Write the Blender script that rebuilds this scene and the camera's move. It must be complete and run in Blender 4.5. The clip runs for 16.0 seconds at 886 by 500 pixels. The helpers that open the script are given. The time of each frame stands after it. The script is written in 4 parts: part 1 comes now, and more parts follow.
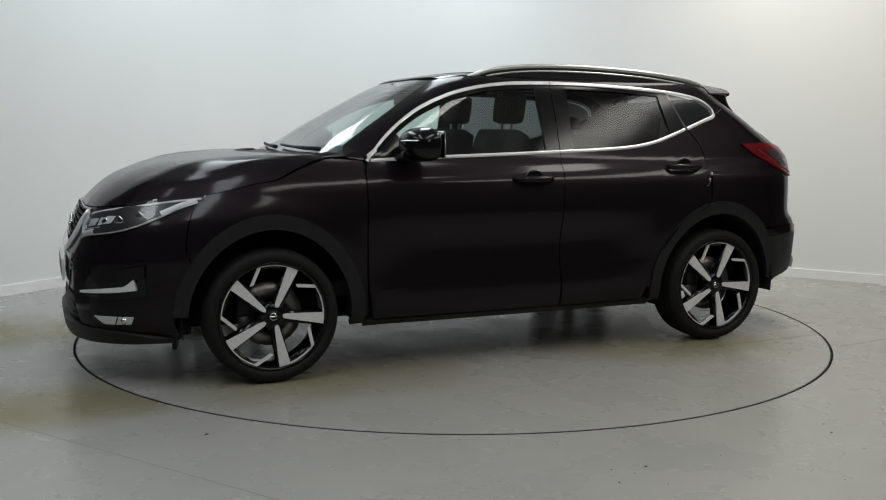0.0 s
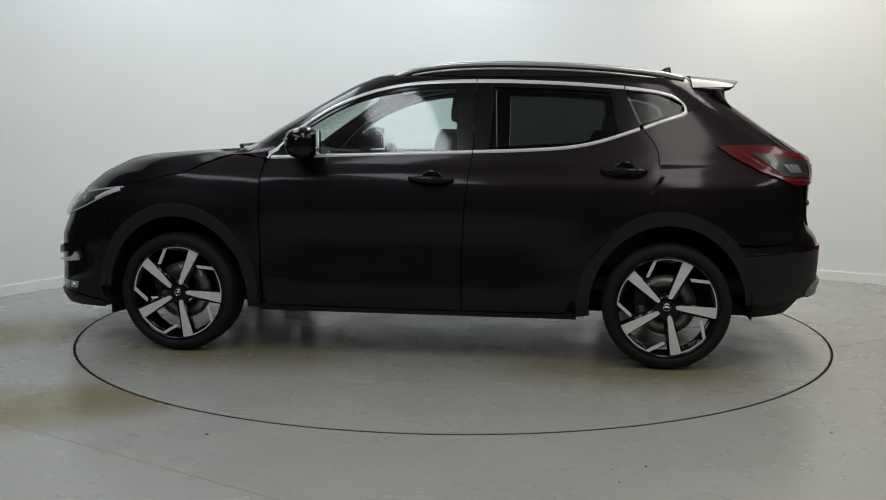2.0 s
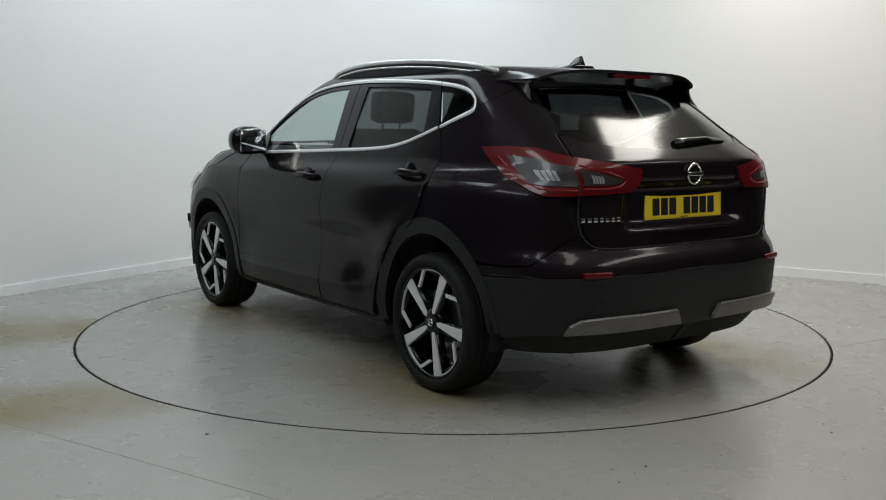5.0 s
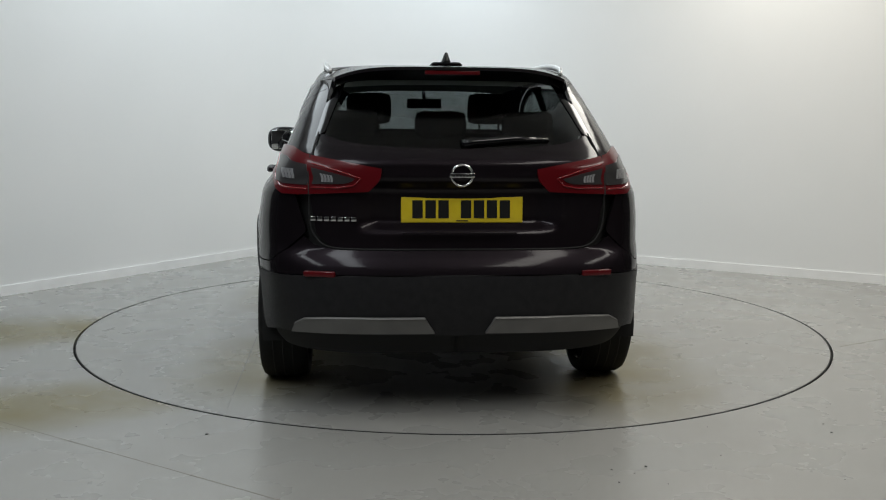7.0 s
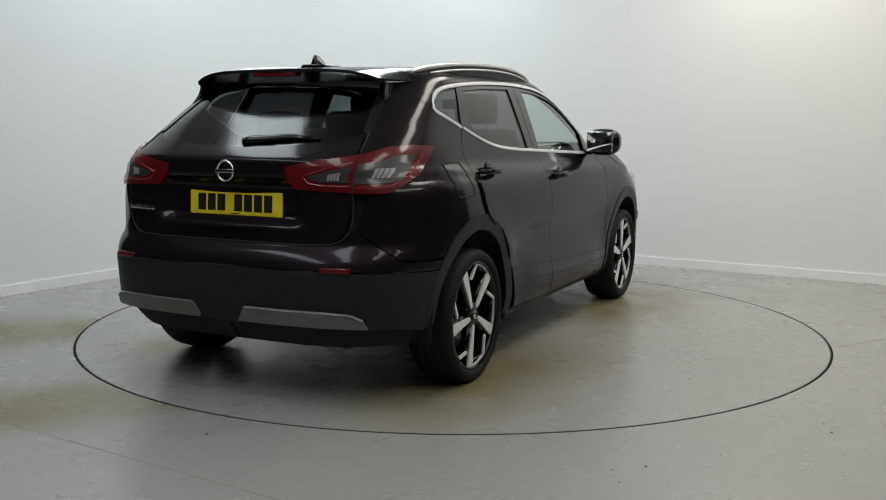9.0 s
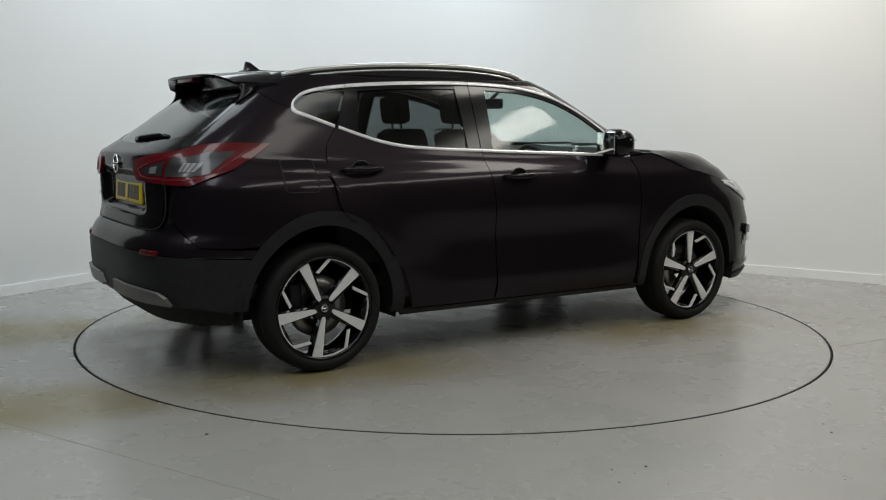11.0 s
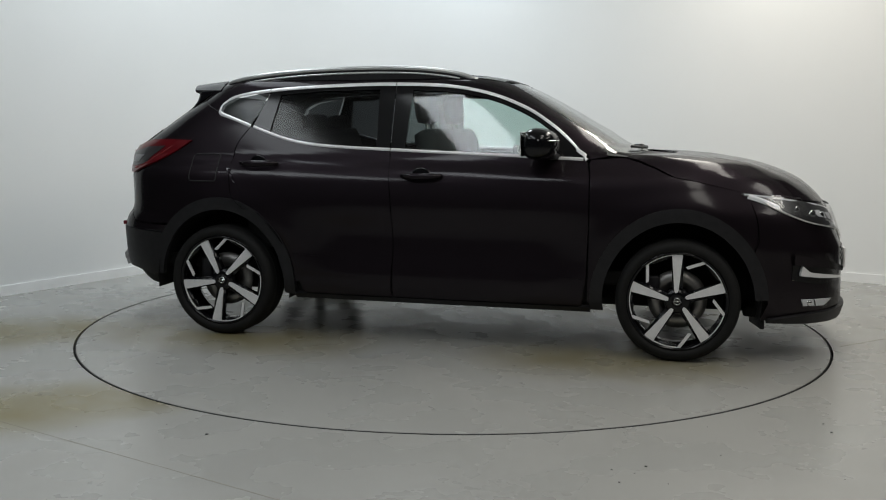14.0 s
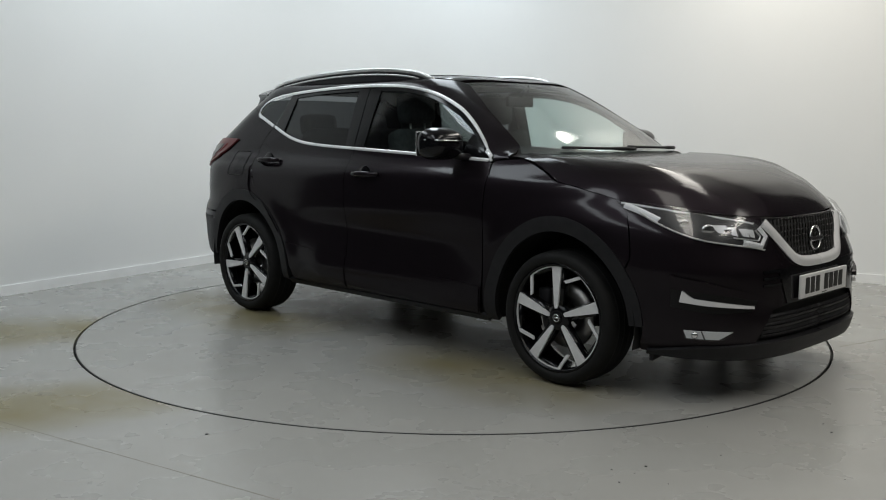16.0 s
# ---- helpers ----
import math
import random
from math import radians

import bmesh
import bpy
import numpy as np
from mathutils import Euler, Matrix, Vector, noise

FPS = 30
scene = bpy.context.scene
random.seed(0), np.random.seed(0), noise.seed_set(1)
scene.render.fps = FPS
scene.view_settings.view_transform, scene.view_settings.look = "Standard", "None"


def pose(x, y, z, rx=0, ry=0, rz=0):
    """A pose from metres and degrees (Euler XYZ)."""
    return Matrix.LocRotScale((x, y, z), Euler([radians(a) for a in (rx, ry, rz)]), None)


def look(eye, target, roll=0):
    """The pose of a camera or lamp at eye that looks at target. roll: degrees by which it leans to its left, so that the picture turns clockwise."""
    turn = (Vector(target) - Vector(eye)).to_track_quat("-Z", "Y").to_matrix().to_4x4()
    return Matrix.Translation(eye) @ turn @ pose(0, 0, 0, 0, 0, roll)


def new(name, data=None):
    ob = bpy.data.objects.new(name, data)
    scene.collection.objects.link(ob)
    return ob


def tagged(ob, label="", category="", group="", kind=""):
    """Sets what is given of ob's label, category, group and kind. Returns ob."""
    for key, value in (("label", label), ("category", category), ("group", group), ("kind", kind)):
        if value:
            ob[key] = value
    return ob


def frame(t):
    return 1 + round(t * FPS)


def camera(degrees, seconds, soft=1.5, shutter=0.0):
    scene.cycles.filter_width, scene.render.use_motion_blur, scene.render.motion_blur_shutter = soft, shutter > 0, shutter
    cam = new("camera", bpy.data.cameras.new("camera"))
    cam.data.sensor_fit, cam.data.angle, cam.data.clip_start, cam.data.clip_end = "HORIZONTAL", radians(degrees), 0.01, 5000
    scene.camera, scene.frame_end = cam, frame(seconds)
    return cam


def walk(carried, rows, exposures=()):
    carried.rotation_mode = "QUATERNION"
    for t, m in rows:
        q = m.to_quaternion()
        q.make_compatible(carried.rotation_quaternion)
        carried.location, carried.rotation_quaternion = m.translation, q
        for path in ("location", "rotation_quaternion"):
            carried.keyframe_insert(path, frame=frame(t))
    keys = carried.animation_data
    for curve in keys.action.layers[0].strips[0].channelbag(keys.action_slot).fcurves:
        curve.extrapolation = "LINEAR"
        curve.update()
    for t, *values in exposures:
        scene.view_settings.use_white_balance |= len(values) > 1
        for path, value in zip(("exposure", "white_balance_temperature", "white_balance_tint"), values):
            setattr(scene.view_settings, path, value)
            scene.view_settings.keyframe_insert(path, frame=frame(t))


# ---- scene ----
cam = camera(50.19, 16.0, 1.1)
EYE = (0.0, -5.993, 1.234)
PITCH, PAN, ROLL = 7.307, -0.578, 0.376
CAM_POSE = pose(*EYE, 0, 0, -PAN) @ pose(0, 0, 0, 90 - PITCH, 0, 0) @ pose(0, 0, 0, 0, 0, ROLL)
walk(cam, [(0, CAM_POSE), (16, CAM_POSE)])

# ---- world and lights ----
world = bpy.data.worlds.new("world")
scene.world = world
world.use_nodes = True
world.node_tree.nodes["Background"].inputs[0].default_value = (0.8, 0.87, 1.0, 1)
world.node_tree.nodes["Background"].inputs[1].default_value = 0.02
scene.view_settings.exposure = 0.0
CEIL = 3.6


def ceiling_lamp(name, x, y, sx, sy, watts, colour):
    data = bpy.data.lights.new(name, "AREA")
    data.shape, data.size, data.size_y, data.energy, data.color = "RECTANGLE", sx, sy, watts, colour
    ob = new(name, data)
    ob.matrix_world = look((x, y, CEIL - 0.08), (x, y + 1e-4, 0))
    return ob


LAMPS = [(-2.1, 0.7, 0.7, 3.4, 40, (0.86, 0.95, 1.0)), (-0.3, 1.9, 0.7, 3.0, 54, (0.85, 0.94, 1.0)),
         (2.3, 0.5, 0.7, 3.2, 68, (1.0, 0.96, 0.88)), (-3.2, -3.7, 0.6, 3.6, 37, (0.90, 0.96, 1.0)),
         (-1.2, -3.9, 0.6, 3.6, 38, (0.90, 0.96, 1.0)), (1.4, -3.7, 0.6, 3.6, 36, (1.0, 0.97, 0.90)), (4.0, -2.6, 0.6, 3.6, 46, (1.0, 0.97, 0.90))]
for row in LAMPS:
    ceiling_lamp("ceiling_lamp", *row)


# ---- materials ----
def material(name, base, rough=0.5, metal=0.0, **more):
    m = bpy.data.materials.new(name)
    m.use_nodes = True
    b = m.node_tree.nodes["Principled BSDF"]
    b.inputs["Base Color"].default_value = (*base, 1)
    b.inputs["Roughness"].default_value = rough
    b.inputs["Metallic"].default_value = metal
    for key, value in more.items():
        b.inputs[key.replace("_", " ")].default_value = value
    return m


def vary(m, scale, low, high, rough=(), bump=0.0, bump_scale=None, detail=6):
    """Cloudy colour from low to high at a scale, optional roughness range and fine relief."""
    t, b = m.node_tree, m.node_tree.nodes["Principled BSDF"]
    co = t.nodes.new("ShaderNodeTexCoord")
    n = t.nodes.new("ShaderNodeTexNoise")
    n.inputs["Scale"].default_value, n.inputs["Detail"].default_value = scale, detail
    t.links.new(co.outputs["Object"], n.inputs["Vector"])
    r = t.nodes.new("ShaderNodeValToRGB")
    r.color_ramp.elements[0].position, r.color_ramp.elements[1].position = 0.3, 0.7
    r.color_ramp.elements[0].color, r.color_ramp.elements[1].color = (*low, 1), (*high, 1)
    t.links.new(n.outputs["Fac"], r.inputs["Fac"])
    t.links.new(r.outputs["Color"], b.inputs["Base Color"])
    if rough:
        q = t.nodes.new("ShaderNodeMapRange")
        q.inputs["To Min"].default_value, q.inputs["To Max"].default_value = rough
        t.links.new(n.outputs["Fac"], q.inputs["Value"])
        t.links.new(q.outputs["Result"], b.inputs["Roughness"])
    if bump:
        f = t.nodes.new("ShaderNodeTexNoise")
        f.inputs["Scale"].default_value, f.inputs["Detail"].default_value = bump_scale or scale * 8, 4
        t.links.new(co.outputs["Object"], f.inputs["Vector"])
        k = t.nodes.new("ShaderNodeBump")
        k.inputs["Strength"].default_value, k.inputs["Distance"].default_value = bump, 0.004
        t.links.new(f.outputs["Fac"], k.inputs["Height"])
        t.links.new(k.outputs["Normal"], b.inputs["Normal"])
    return m


def pane(name, tint, gloss_rough=0.10, base=0.045):
    m = bpy.data.materials.new(name)
    m.use_nodes = True
    t = m.node_tree
    t.nodes.clear()
    out, mix = t.nodes.new("ShaderNodeOutputMaterial"), t.nodes.new("ShaderNodeMixShader")
    tr, gl, lw = t.nodes.new("ShaderNodeBsdfTransparent"), t.nodes.new("ShaderNodeBsdfGlossy"), t.nodes.new("ShaderNodeLayerWeight")
    tr.inputs["Color"].default_value, gl.inputs["Roughness"].default_value = (*tint, 1), gloss_rough
    lw.inputs["Blend"].default_value = 0.5
    steep, share = t.nodes.new("ShaderNodeMath"), t.nodes.new("ShaderNodeMath")
    steep.operation, steep.inputs[1].default_value = "POWER", 4.5
    share.operation, share.inputs[1].default_value, share.inputs[2].default_value = "MULTIPLY_ADD", 1 - base, base
    t.links.new(lw.outputs["Facing"], steep.inputs[0])
    t.links.new(steep.outputs[0], share.inputs[0])
    t.links.new(share.outputs[0], mix.inputs[0])
    t.links.new(tr.outputs[0], mix.inputs[1])
    t.links.new(gl.outputs[0], mix.inputs[2])
    t.links.new(mix.outputs[0], out.inputs["Surface"])
    return m


PAINT = material("nightshade_paint", (0.010, 0.007, 0.009), 0.42, 0.7, Coat_Weight=0.75, Coat_Roughness=0.12, Coat_IOR=1.33, Specular_IOR_Level=0.05, Specular_Tint=(0.15, 0.12, 0.15, 1))
vary(PAINT, 900, (0.0100, 0.0076, 0.0096), (0.0230, 0.0176, 0.0220))
PLASTIC = vary(material("black_plastic", (0.012, 0.012, 0.013), 0.5, Specular_IOR_Level=0.28), 30, (0.0110, 0.0108, 0.0122), (0.0175, 0.0172, 0.0192), (0.42, 0.56), 0.15, 1500)
GLOSS = material("gloss_black", (0.005, 0.005, 0.006), 0.14, Specular_IOR_Level=0.35)
INNER = material("dark_lining", (0.008, 0.008, 0.008), 0.85)
RAIL = vary(material("rail_aluminium", (0.7, 0.7, 0.7), 0.3, 0.7), 12, (0.66, 0.66, 0.66), (0.74, 0.74, 0.73))
CHROME = material("chrome", (0.85, 0.86, 0.87), 0.14, 1.0)
SILVER = vary(material("satin_silver", (0.2, 0.2, 0.2), 0.4, 0.3), 8, (0.13, 0.128, 0.122), (0.165, 0.162, 0.156))
MACHINED = vary(material("machined_alloy", (0.7, 0.7, 0.7), 0.3, 0.15), 40, (0.74, 0.74, 0.75), (0.82, 0.82, 0.82), (0.28, 0.4))
RUBBER = vary(material("tyre_rubber", (0.012, 0.012, 0.012), 0.7, Specular_IOR_Level=0.25), 25, (0.006, 0.006, 0.006), (0.011, 0.011, 0.0105), (0.6, 0.8), 0.2, 300)
STEEL = vary(material("brake_steel", (0.35, 0.34, 0.33), 0.4, 0.9), 18, (0.26, 0.25, 0.24), (0.4, 0.39, 0.38))
FABRIC = vary(material("seat_fabric", (0.03, 0.03, 0.032), 0.9), 40, (0.022, 0.022, 0.024), (0.04, 0.04, 0.042), (), 0.08, 300)
CLEAR = pane("clear_glass", (0.74, 0.85, 0.82), 0.06, 0.075)
SCREEN = pane("windscreen_glass", (0.78, 0.86, 0.84), 0.10, 0.16)
PRIVACY = pane("privacy_glass", (0.15, 0.16, 0.165), 0.12, 0.03)
LENS = pane("lamp_lens", (0.93, 0.94, 0.95), 0.03)
REDLENS = material("red_lens", (0.105, 0.003, 0.006), 0.3, 0.0, Coat_Weight=0.4, Coat_Roughness=0.04, Specular_IOR_Level=0.2)
REDGUIDE = material("red_light_guide", (0.21, 0.005, 0.010), 0.2, 0.0, Coat_Weight=0.4, Coat_Roughness=0.03)
SMOKE = material("smoked_lens", (0.034, 0.032, 0.033), 0.3, 0.1, Coat_Weight=0.35, Coat_Roughness=0.03)
REFLECTOR = material("lamp_reflector", (0.72, 0.73, 0.75), 0.4, 0.3)
DULL = material("smoked_reflector", (0.32, 0.32, 0.33), 0.35, 0.3)
YELLOW = vary(material("yellow_plate", (0.72, 0.52, 0.02), 0.35), 30, (0.80, 0.60, 0.02), (0.86, 0.66, 0.03))
WHITE = vary(material("white_plate", (0.75, 0.75, 0.75), 0.35), 30, (0.70, 0.70, 0.70), (0.78, 0.78, 0.78))
BLACK = material("plate_black", (0.01, 0.01, 0.01), 0.4)
BRIGHT = vary(material("bright_trim", (0.82, 0.82, 0.83), 0.22, 0.25), 6, (0.78, 0.78, 0.79), (0.85, 0.85, 0.86))
DRL = material("white_light_guide", (0.82, 0.83, 0.85), 0.3)
MIRROR = material("mirror_glass", (0.9, 0.92, 0.92), 0.01, 1.0)
WALL = vary(material("white_wall", (0.8, 0.8, 0.79), 0.7), 0.9, (0.79, 0.795, 0.785), (0.82, 0.82, 0.81), (0.6, 0.75), 0.06, 90)
SKIRT = vary(material("white_skirting", (0.8, 0.8, 0.79), 0.45), 5, (0.84, 0.84, 0.83), (0.90, 0.90, 0.89))
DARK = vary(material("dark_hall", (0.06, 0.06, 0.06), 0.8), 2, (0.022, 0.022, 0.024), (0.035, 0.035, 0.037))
CEILING = vary(material("pale_ceiling", (0.45, 0.45, 0.45), 0.8), 1.5, (0.66, 0.66, 0.65), (0.72, 0.72, 0.71))
SEAM = material("groove_dark", (0.012, 0.012, 0.012), 0.8)

def concrete(name, marks):
    """Grey resin floor: clouds, scuffs, fine grain; brown stains and wider brown tint round the given centres."""
    m = material(name, (0.3, 0.3, 0.29), 0.4, Specular_IOR_Level=0.32)
    t, b = m.node_tree, m.node_tree.nodes["Principled BSDF"]
    co = t.nodes.new("ShaderNodeTexCoord")

    def noise_node(scale, detail=6):
        n = t.nodes.new("ShaderNodeTexNoise")
        n.inputs["Scale"].default_value, n.inputs["Detail"].default_value = scale, detail
        t.links.new(co.outputs["Object"], n.inputs["Vector"])
        return n

    def blend(fac, a, c):
        x = t.nodes.new("ShaderNodeMix")
        x.data_type = "RGBA"
        t.links.new(fac, x.inputs["Factor"])
        for sock, val in ((x.inputs["A"], a), (x.inputs["B"], c)):
            if isinstance(val, tuple):
                sock.default_value = (*val, 1)
            else:
                t.links.new(val, sock)
        return x.outputs["Result"]

    def mapped(sock, a, c, lo=0.0, hi=1.0):
        r = t.nodes.new("ShaderNodeMapRange")
        r.inputs["From Min"].default_value, r.inputs["From Max"].default_value = a, c
        r.inputs["To Min"].default_value, r.inputs["To Max"].default_value = lo, hi
        t.links.new(sock, r.inputs["Value"])
        return r.outputs["Result"]

    big, mid, fine, grain = noise_node(0.8), noise_node(3.0, 4), noise_node(160.0, 3), noise_node(22.0, 8)
    col = blend(mapped(big.outputs["Fac"], 0.3, 0.7), (0.312, 0.309, 0.292), (0.338, 0.335, 0.317))
    col = blend(mapped(mid.outputs["Fac"], 0.40, 0.85, 0, 0.18), col, (0.285, 0.275, 0.245))
    col = blend(mapped(fine.outputs["Fac"], 0.35, 0.8, 0, 0.10), col, (0.43, 0.42, 0.41))
    col = blend(mapped(grain.outputs["Fac"], 0.45, 0.80, 0, 0.06), col, (0.26, 0.255, 0.235))
    for cx, cy, rad, strength in marks:
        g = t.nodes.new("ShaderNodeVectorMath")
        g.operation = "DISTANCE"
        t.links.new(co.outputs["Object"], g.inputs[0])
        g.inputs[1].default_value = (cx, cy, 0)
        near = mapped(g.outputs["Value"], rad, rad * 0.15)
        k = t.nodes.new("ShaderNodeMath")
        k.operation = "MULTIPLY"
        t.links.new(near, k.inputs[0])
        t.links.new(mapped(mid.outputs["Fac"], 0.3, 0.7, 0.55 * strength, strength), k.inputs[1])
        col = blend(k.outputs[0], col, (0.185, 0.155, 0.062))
    t.links.new(col, b.inputs["Base Color"])
    t.links.new(mapped(mid.outputs["Fac"], 0.3, 0.7, 0.22, 0.34), b.inputs["Roughness"])
    return m


FLOOR = concrete("floor_resin", [(-2.5, -0.38, 0.55, 1.0), (-2.2, -0.30, 0.42, 1.0), (-2.9, -0.52, 0.65, 1.0), (-1.7, -1.86, 0.46, 1.0), (-1.4, -1.76, 0.38, 1.0), (-2.0, -2.02, 0.52, 1.0), (-2.35, -2.15, 0.6, 1.0)])
# Stains by the wheel places; the last is a wide brown tint under the car.
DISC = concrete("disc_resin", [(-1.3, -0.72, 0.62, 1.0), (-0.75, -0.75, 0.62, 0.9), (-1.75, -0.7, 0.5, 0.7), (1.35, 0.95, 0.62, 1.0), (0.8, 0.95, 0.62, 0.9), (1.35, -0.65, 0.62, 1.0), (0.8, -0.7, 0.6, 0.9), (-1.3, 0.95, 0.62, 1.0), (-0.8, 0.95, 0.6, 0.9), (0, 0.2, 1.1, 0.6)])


# ---- mesh helpers ----
def part(name, bm, mat, parent=None, label="", smooth=True):
    me = bpy.data.meshes.new(name)
    bm.normal_update()
    for f in bm.faces:
        f.smooth = smooth
    bm.to_mesh(me)
    bm.free()
    me.materials.append(mat)
    ob = new(name, me)
    ob.parent = parent
    if label:
        tagged(ob, label=label)
    return ob


def box(bm, cx, cy, cz, sx, sy, sz, bevel=0.0, turn=None):
    r = bmesh.ops.create_cube(bm, size=1)
    vs = r["verts"]
    m = Matrix.Translation((cx, cy, cz)) @ (turn or Matrix()) @ Matrix.Diagonal((sx, sy, sz, 1))
    bmesh.ops.transform(bm, matrix=m, verts=vs)
    if bevel:
        es = list({e for v in vs for e in v.link_edges})
        bmesh.ops.bevel(bm, geom=es, offset=bevel, segments=2, profile=0.6, affect="EDGES")
    return bm


def boxed(*a, **k):
    return box(bmesh.new(), *a, **k)


def tube(pts, r, seg=10, flat=1.0, bm=None):
    """A rod along points; flat squeezes its upright half."""
    bm = bm or bmesh.new()
    pts = [Vector(p) for p in pts]
    rings = []
    for i, p in enumerate(pts):
        d = (pts[min(i + 1, len(pts) - 1)] - pts[max(i - 1, 0)]).normalized()
        a = d.cross(Vector((0, 0, 1)))
        a = a.normalized() if a.length > 1e-4 else Vector((1, 0, 0))
        b = a.cross(d)
        rad = r[i] if isinstance(r, (list, tuple)) else r
        rings.append([bm.verts.new(p + a * rad * math.cos(2 * math.pi * k / seg) + b * rad * flat * math.sin(2 * math.pi * k / seg)) for k in range(seg)])
    for u, v in zip(rings, rings[1:]):
        for k in range(seg):
            bm.faces.new((u[k], u[(k + 1) % seg], v[(k + 1) % seg], v[k]))
    bm.faces.new(rings[0][::-1])
    bm.faces.new(rings[-1])
    bmesh.ops.recalc_face_normals(bm, faces=bm.faces)
    return bm


def prism(outline, y0, y1, bm=None, bevel=0.0):
    """An outline in x and z drawn out from y0 to y1."""
    bm = bm or bmesh.new()
    a = [bm.verts.new((x, y0, z)) for x, z in outline]
    b = [bm.verts.new((x, y1, z)) for x, z in outline]
    fs = [bm.faces.new(a), bm.faces.new(b[::-1])]
    n = len(a)
    for i in range(n):
        fs.append(bm.faces.new((a[i], b[i], b[(i + 1) % n], a[(i + 1) % n])))
    bmesh.ops.recalc_face_normals(bm, faces=fs)
    if bevel:
        es = list({e for f in fs for e in f.edges})
        bmesh.ops.bevel(bm, geom=es, offset=bevel, segments=2, profile=0.6, affect="EDGES")
    return bm


def spin(profile, seg=48, bm=None, close=True):
    """Turn a profile of (radius, y) round the y axis."""
    bm = bm or bmesh.new()
    rings = []
    for k in range(seg):
        a = 2 * math.pi * k / seg
        rings.append([bm.verts.new((r * math.cos(a), y, r * math.sin(a))) for r, y in profile])
    n = len(profile)
    for k in range(seg):
        p, q = rings[k], rings[(k + 1) % seg]
        for i in range(n if close else n - 1):
            bm.faces.new((p[i], p[(i + 1) % n], q[(i + 1) % n], q[i]))
    bmesh.ops.recalc_face_normals(bm, faces=bm.faces)
    return bm


# ---- the room ----
SCUFFS = ((-1.86, 0.10, 0.12, -60, 170), (-1.6, -1.0, 0.30, 200, 300))
RT = 2.274


def ring_floor():
    bm = bmesh.new()
    radii, seg = [RT + 0.004, 3.0, 4.5, 8.0, 16.0], 160
    rows = [[bm.verts.new((r * math.cos(2 * math.pi * k / seg), r * math.sin(2 * math.pi * k / seg), 0)) for k in range(seg)] for r in radii]
    for a, b in zip(rows, rows[1:]):
        for k in range(seg):
            bm.faces.new((a[k], b[k], b[(k + 1) % seg], a[(k + 1) % seg]))
    low = [bm.verts.new((v.co.x, v.co.y, -0.03)) for v in rows[0]]
    for k in range(seg):
        bm.faces.new((rows[0][k], rows[0][(k + 1) % seg], low[(k + 1) % seg], low[k]))
    bmesh.ops.recalc_face_normals(bm, faces=bm.faces)
    ob = part("floor", bm, FLOOR, smooth=False)
    return tagged(ob, "grey resin studio floor with brown tyre stains", "floor", kind="structure")


ring_floor()
bm = bmesh.new()
bmesh.ops.create_circle(bm, cap_ends=True, segments=96, radius=RT + 0.05)
bmesh.ops.translate(bm, verts=bm.verts, vec=(0, 0, -0.03))
tagged(part("turntable_pit", bm, SEAM, smooth=False), "dark gap round the turntable disc in the floor", "pit", kind="structure")
bm = bmesh.new()
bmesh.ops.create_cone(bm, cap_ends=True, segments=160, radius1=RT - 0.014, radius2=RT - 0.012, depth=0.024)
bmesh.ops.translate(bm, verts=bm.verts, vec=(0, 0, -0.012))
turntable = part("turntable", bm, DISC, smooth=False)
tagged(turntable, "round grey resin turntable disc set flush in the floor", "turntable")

bm = bmesh.new()
rings = [[bm.verts.new((r * math.cos(k * math.pi / 80), r * math.sin(k * math.pi / 80), z)) for k in range(160)] for r, z in ((RT - 0.0118, -0.02), (RT - 0.0118, -0.0015), (RT - 0.006, -0.0015), (RT - 0.006, -0.02))]
for a, b in zip(rings, rings[1:]):
    for k in range(160):
        bm.faces.new((a[k], b[k], b[(k + 1) % 160], a[(k + 1) % 160]))
part("edge_ring", bm, SEAM, turntable, "dark edge ring", smooth=False)
SCUFF = vary(material("pale_scuff", (0.42, 0.42, 0.41), 0.5), 30, (0.30, 0.30, 0.29), (0.42, 0.42, 0.40))
for cx, cy, r, a0, a1 in SCUFFS:
    bm = bmesh.new()
    n = 20
    rows = [[bm.verts.new((cx + rr * math.cos(radians(a0 + (a1 - a0) * k / n)), cy + rr * math.sin(radians(a0 + (a1 - a0) * k / n)), 0.0008)) for k in range(n + 1)] for rr in (r - 0.006, r + 0.006)]
    for k in range(n):
        bm.faces.new((rows[0][k], rows[1][k], rows[1][k + 1], rows[0][k + 1]))
    part("scuff_mark", bm, SCUFF, turntable, "pale curved scuff mark", smooth=False)

JOINT_A, JOINT_B = Vector((-1.983, 1.114, 0)), Vector((-0.407, 1.189, 0))
d = JOINT_B - JOINT_A
bm = boxed(0, 0, 0, d.length, 0.004, 0.001)
bmesh.ops.transform(bm, matrix=pose(*((JOINT_A + JOINT_B) / 2), 0, 0, math.degrees(math.atan2(d.y, d.x))), verts=bm.verts)
part("disc_joint", bm, vary(material("disc_joint_filler", (0.2, 0.2, 0.19), 0.6), 12, (0.19, 0.185, 0.17), (0.26, 0.255, 0.24)), turntable, "thin grey joint", smooth=False)

# two straight white walls that meet in a soft curve behind the car
CORNER = Vector((-1.12, 4.46))
DIR_A, DIR_B = Vector((-1.413, -2.397)).normalized(), Vector((1.818, -1.101)).normalized()


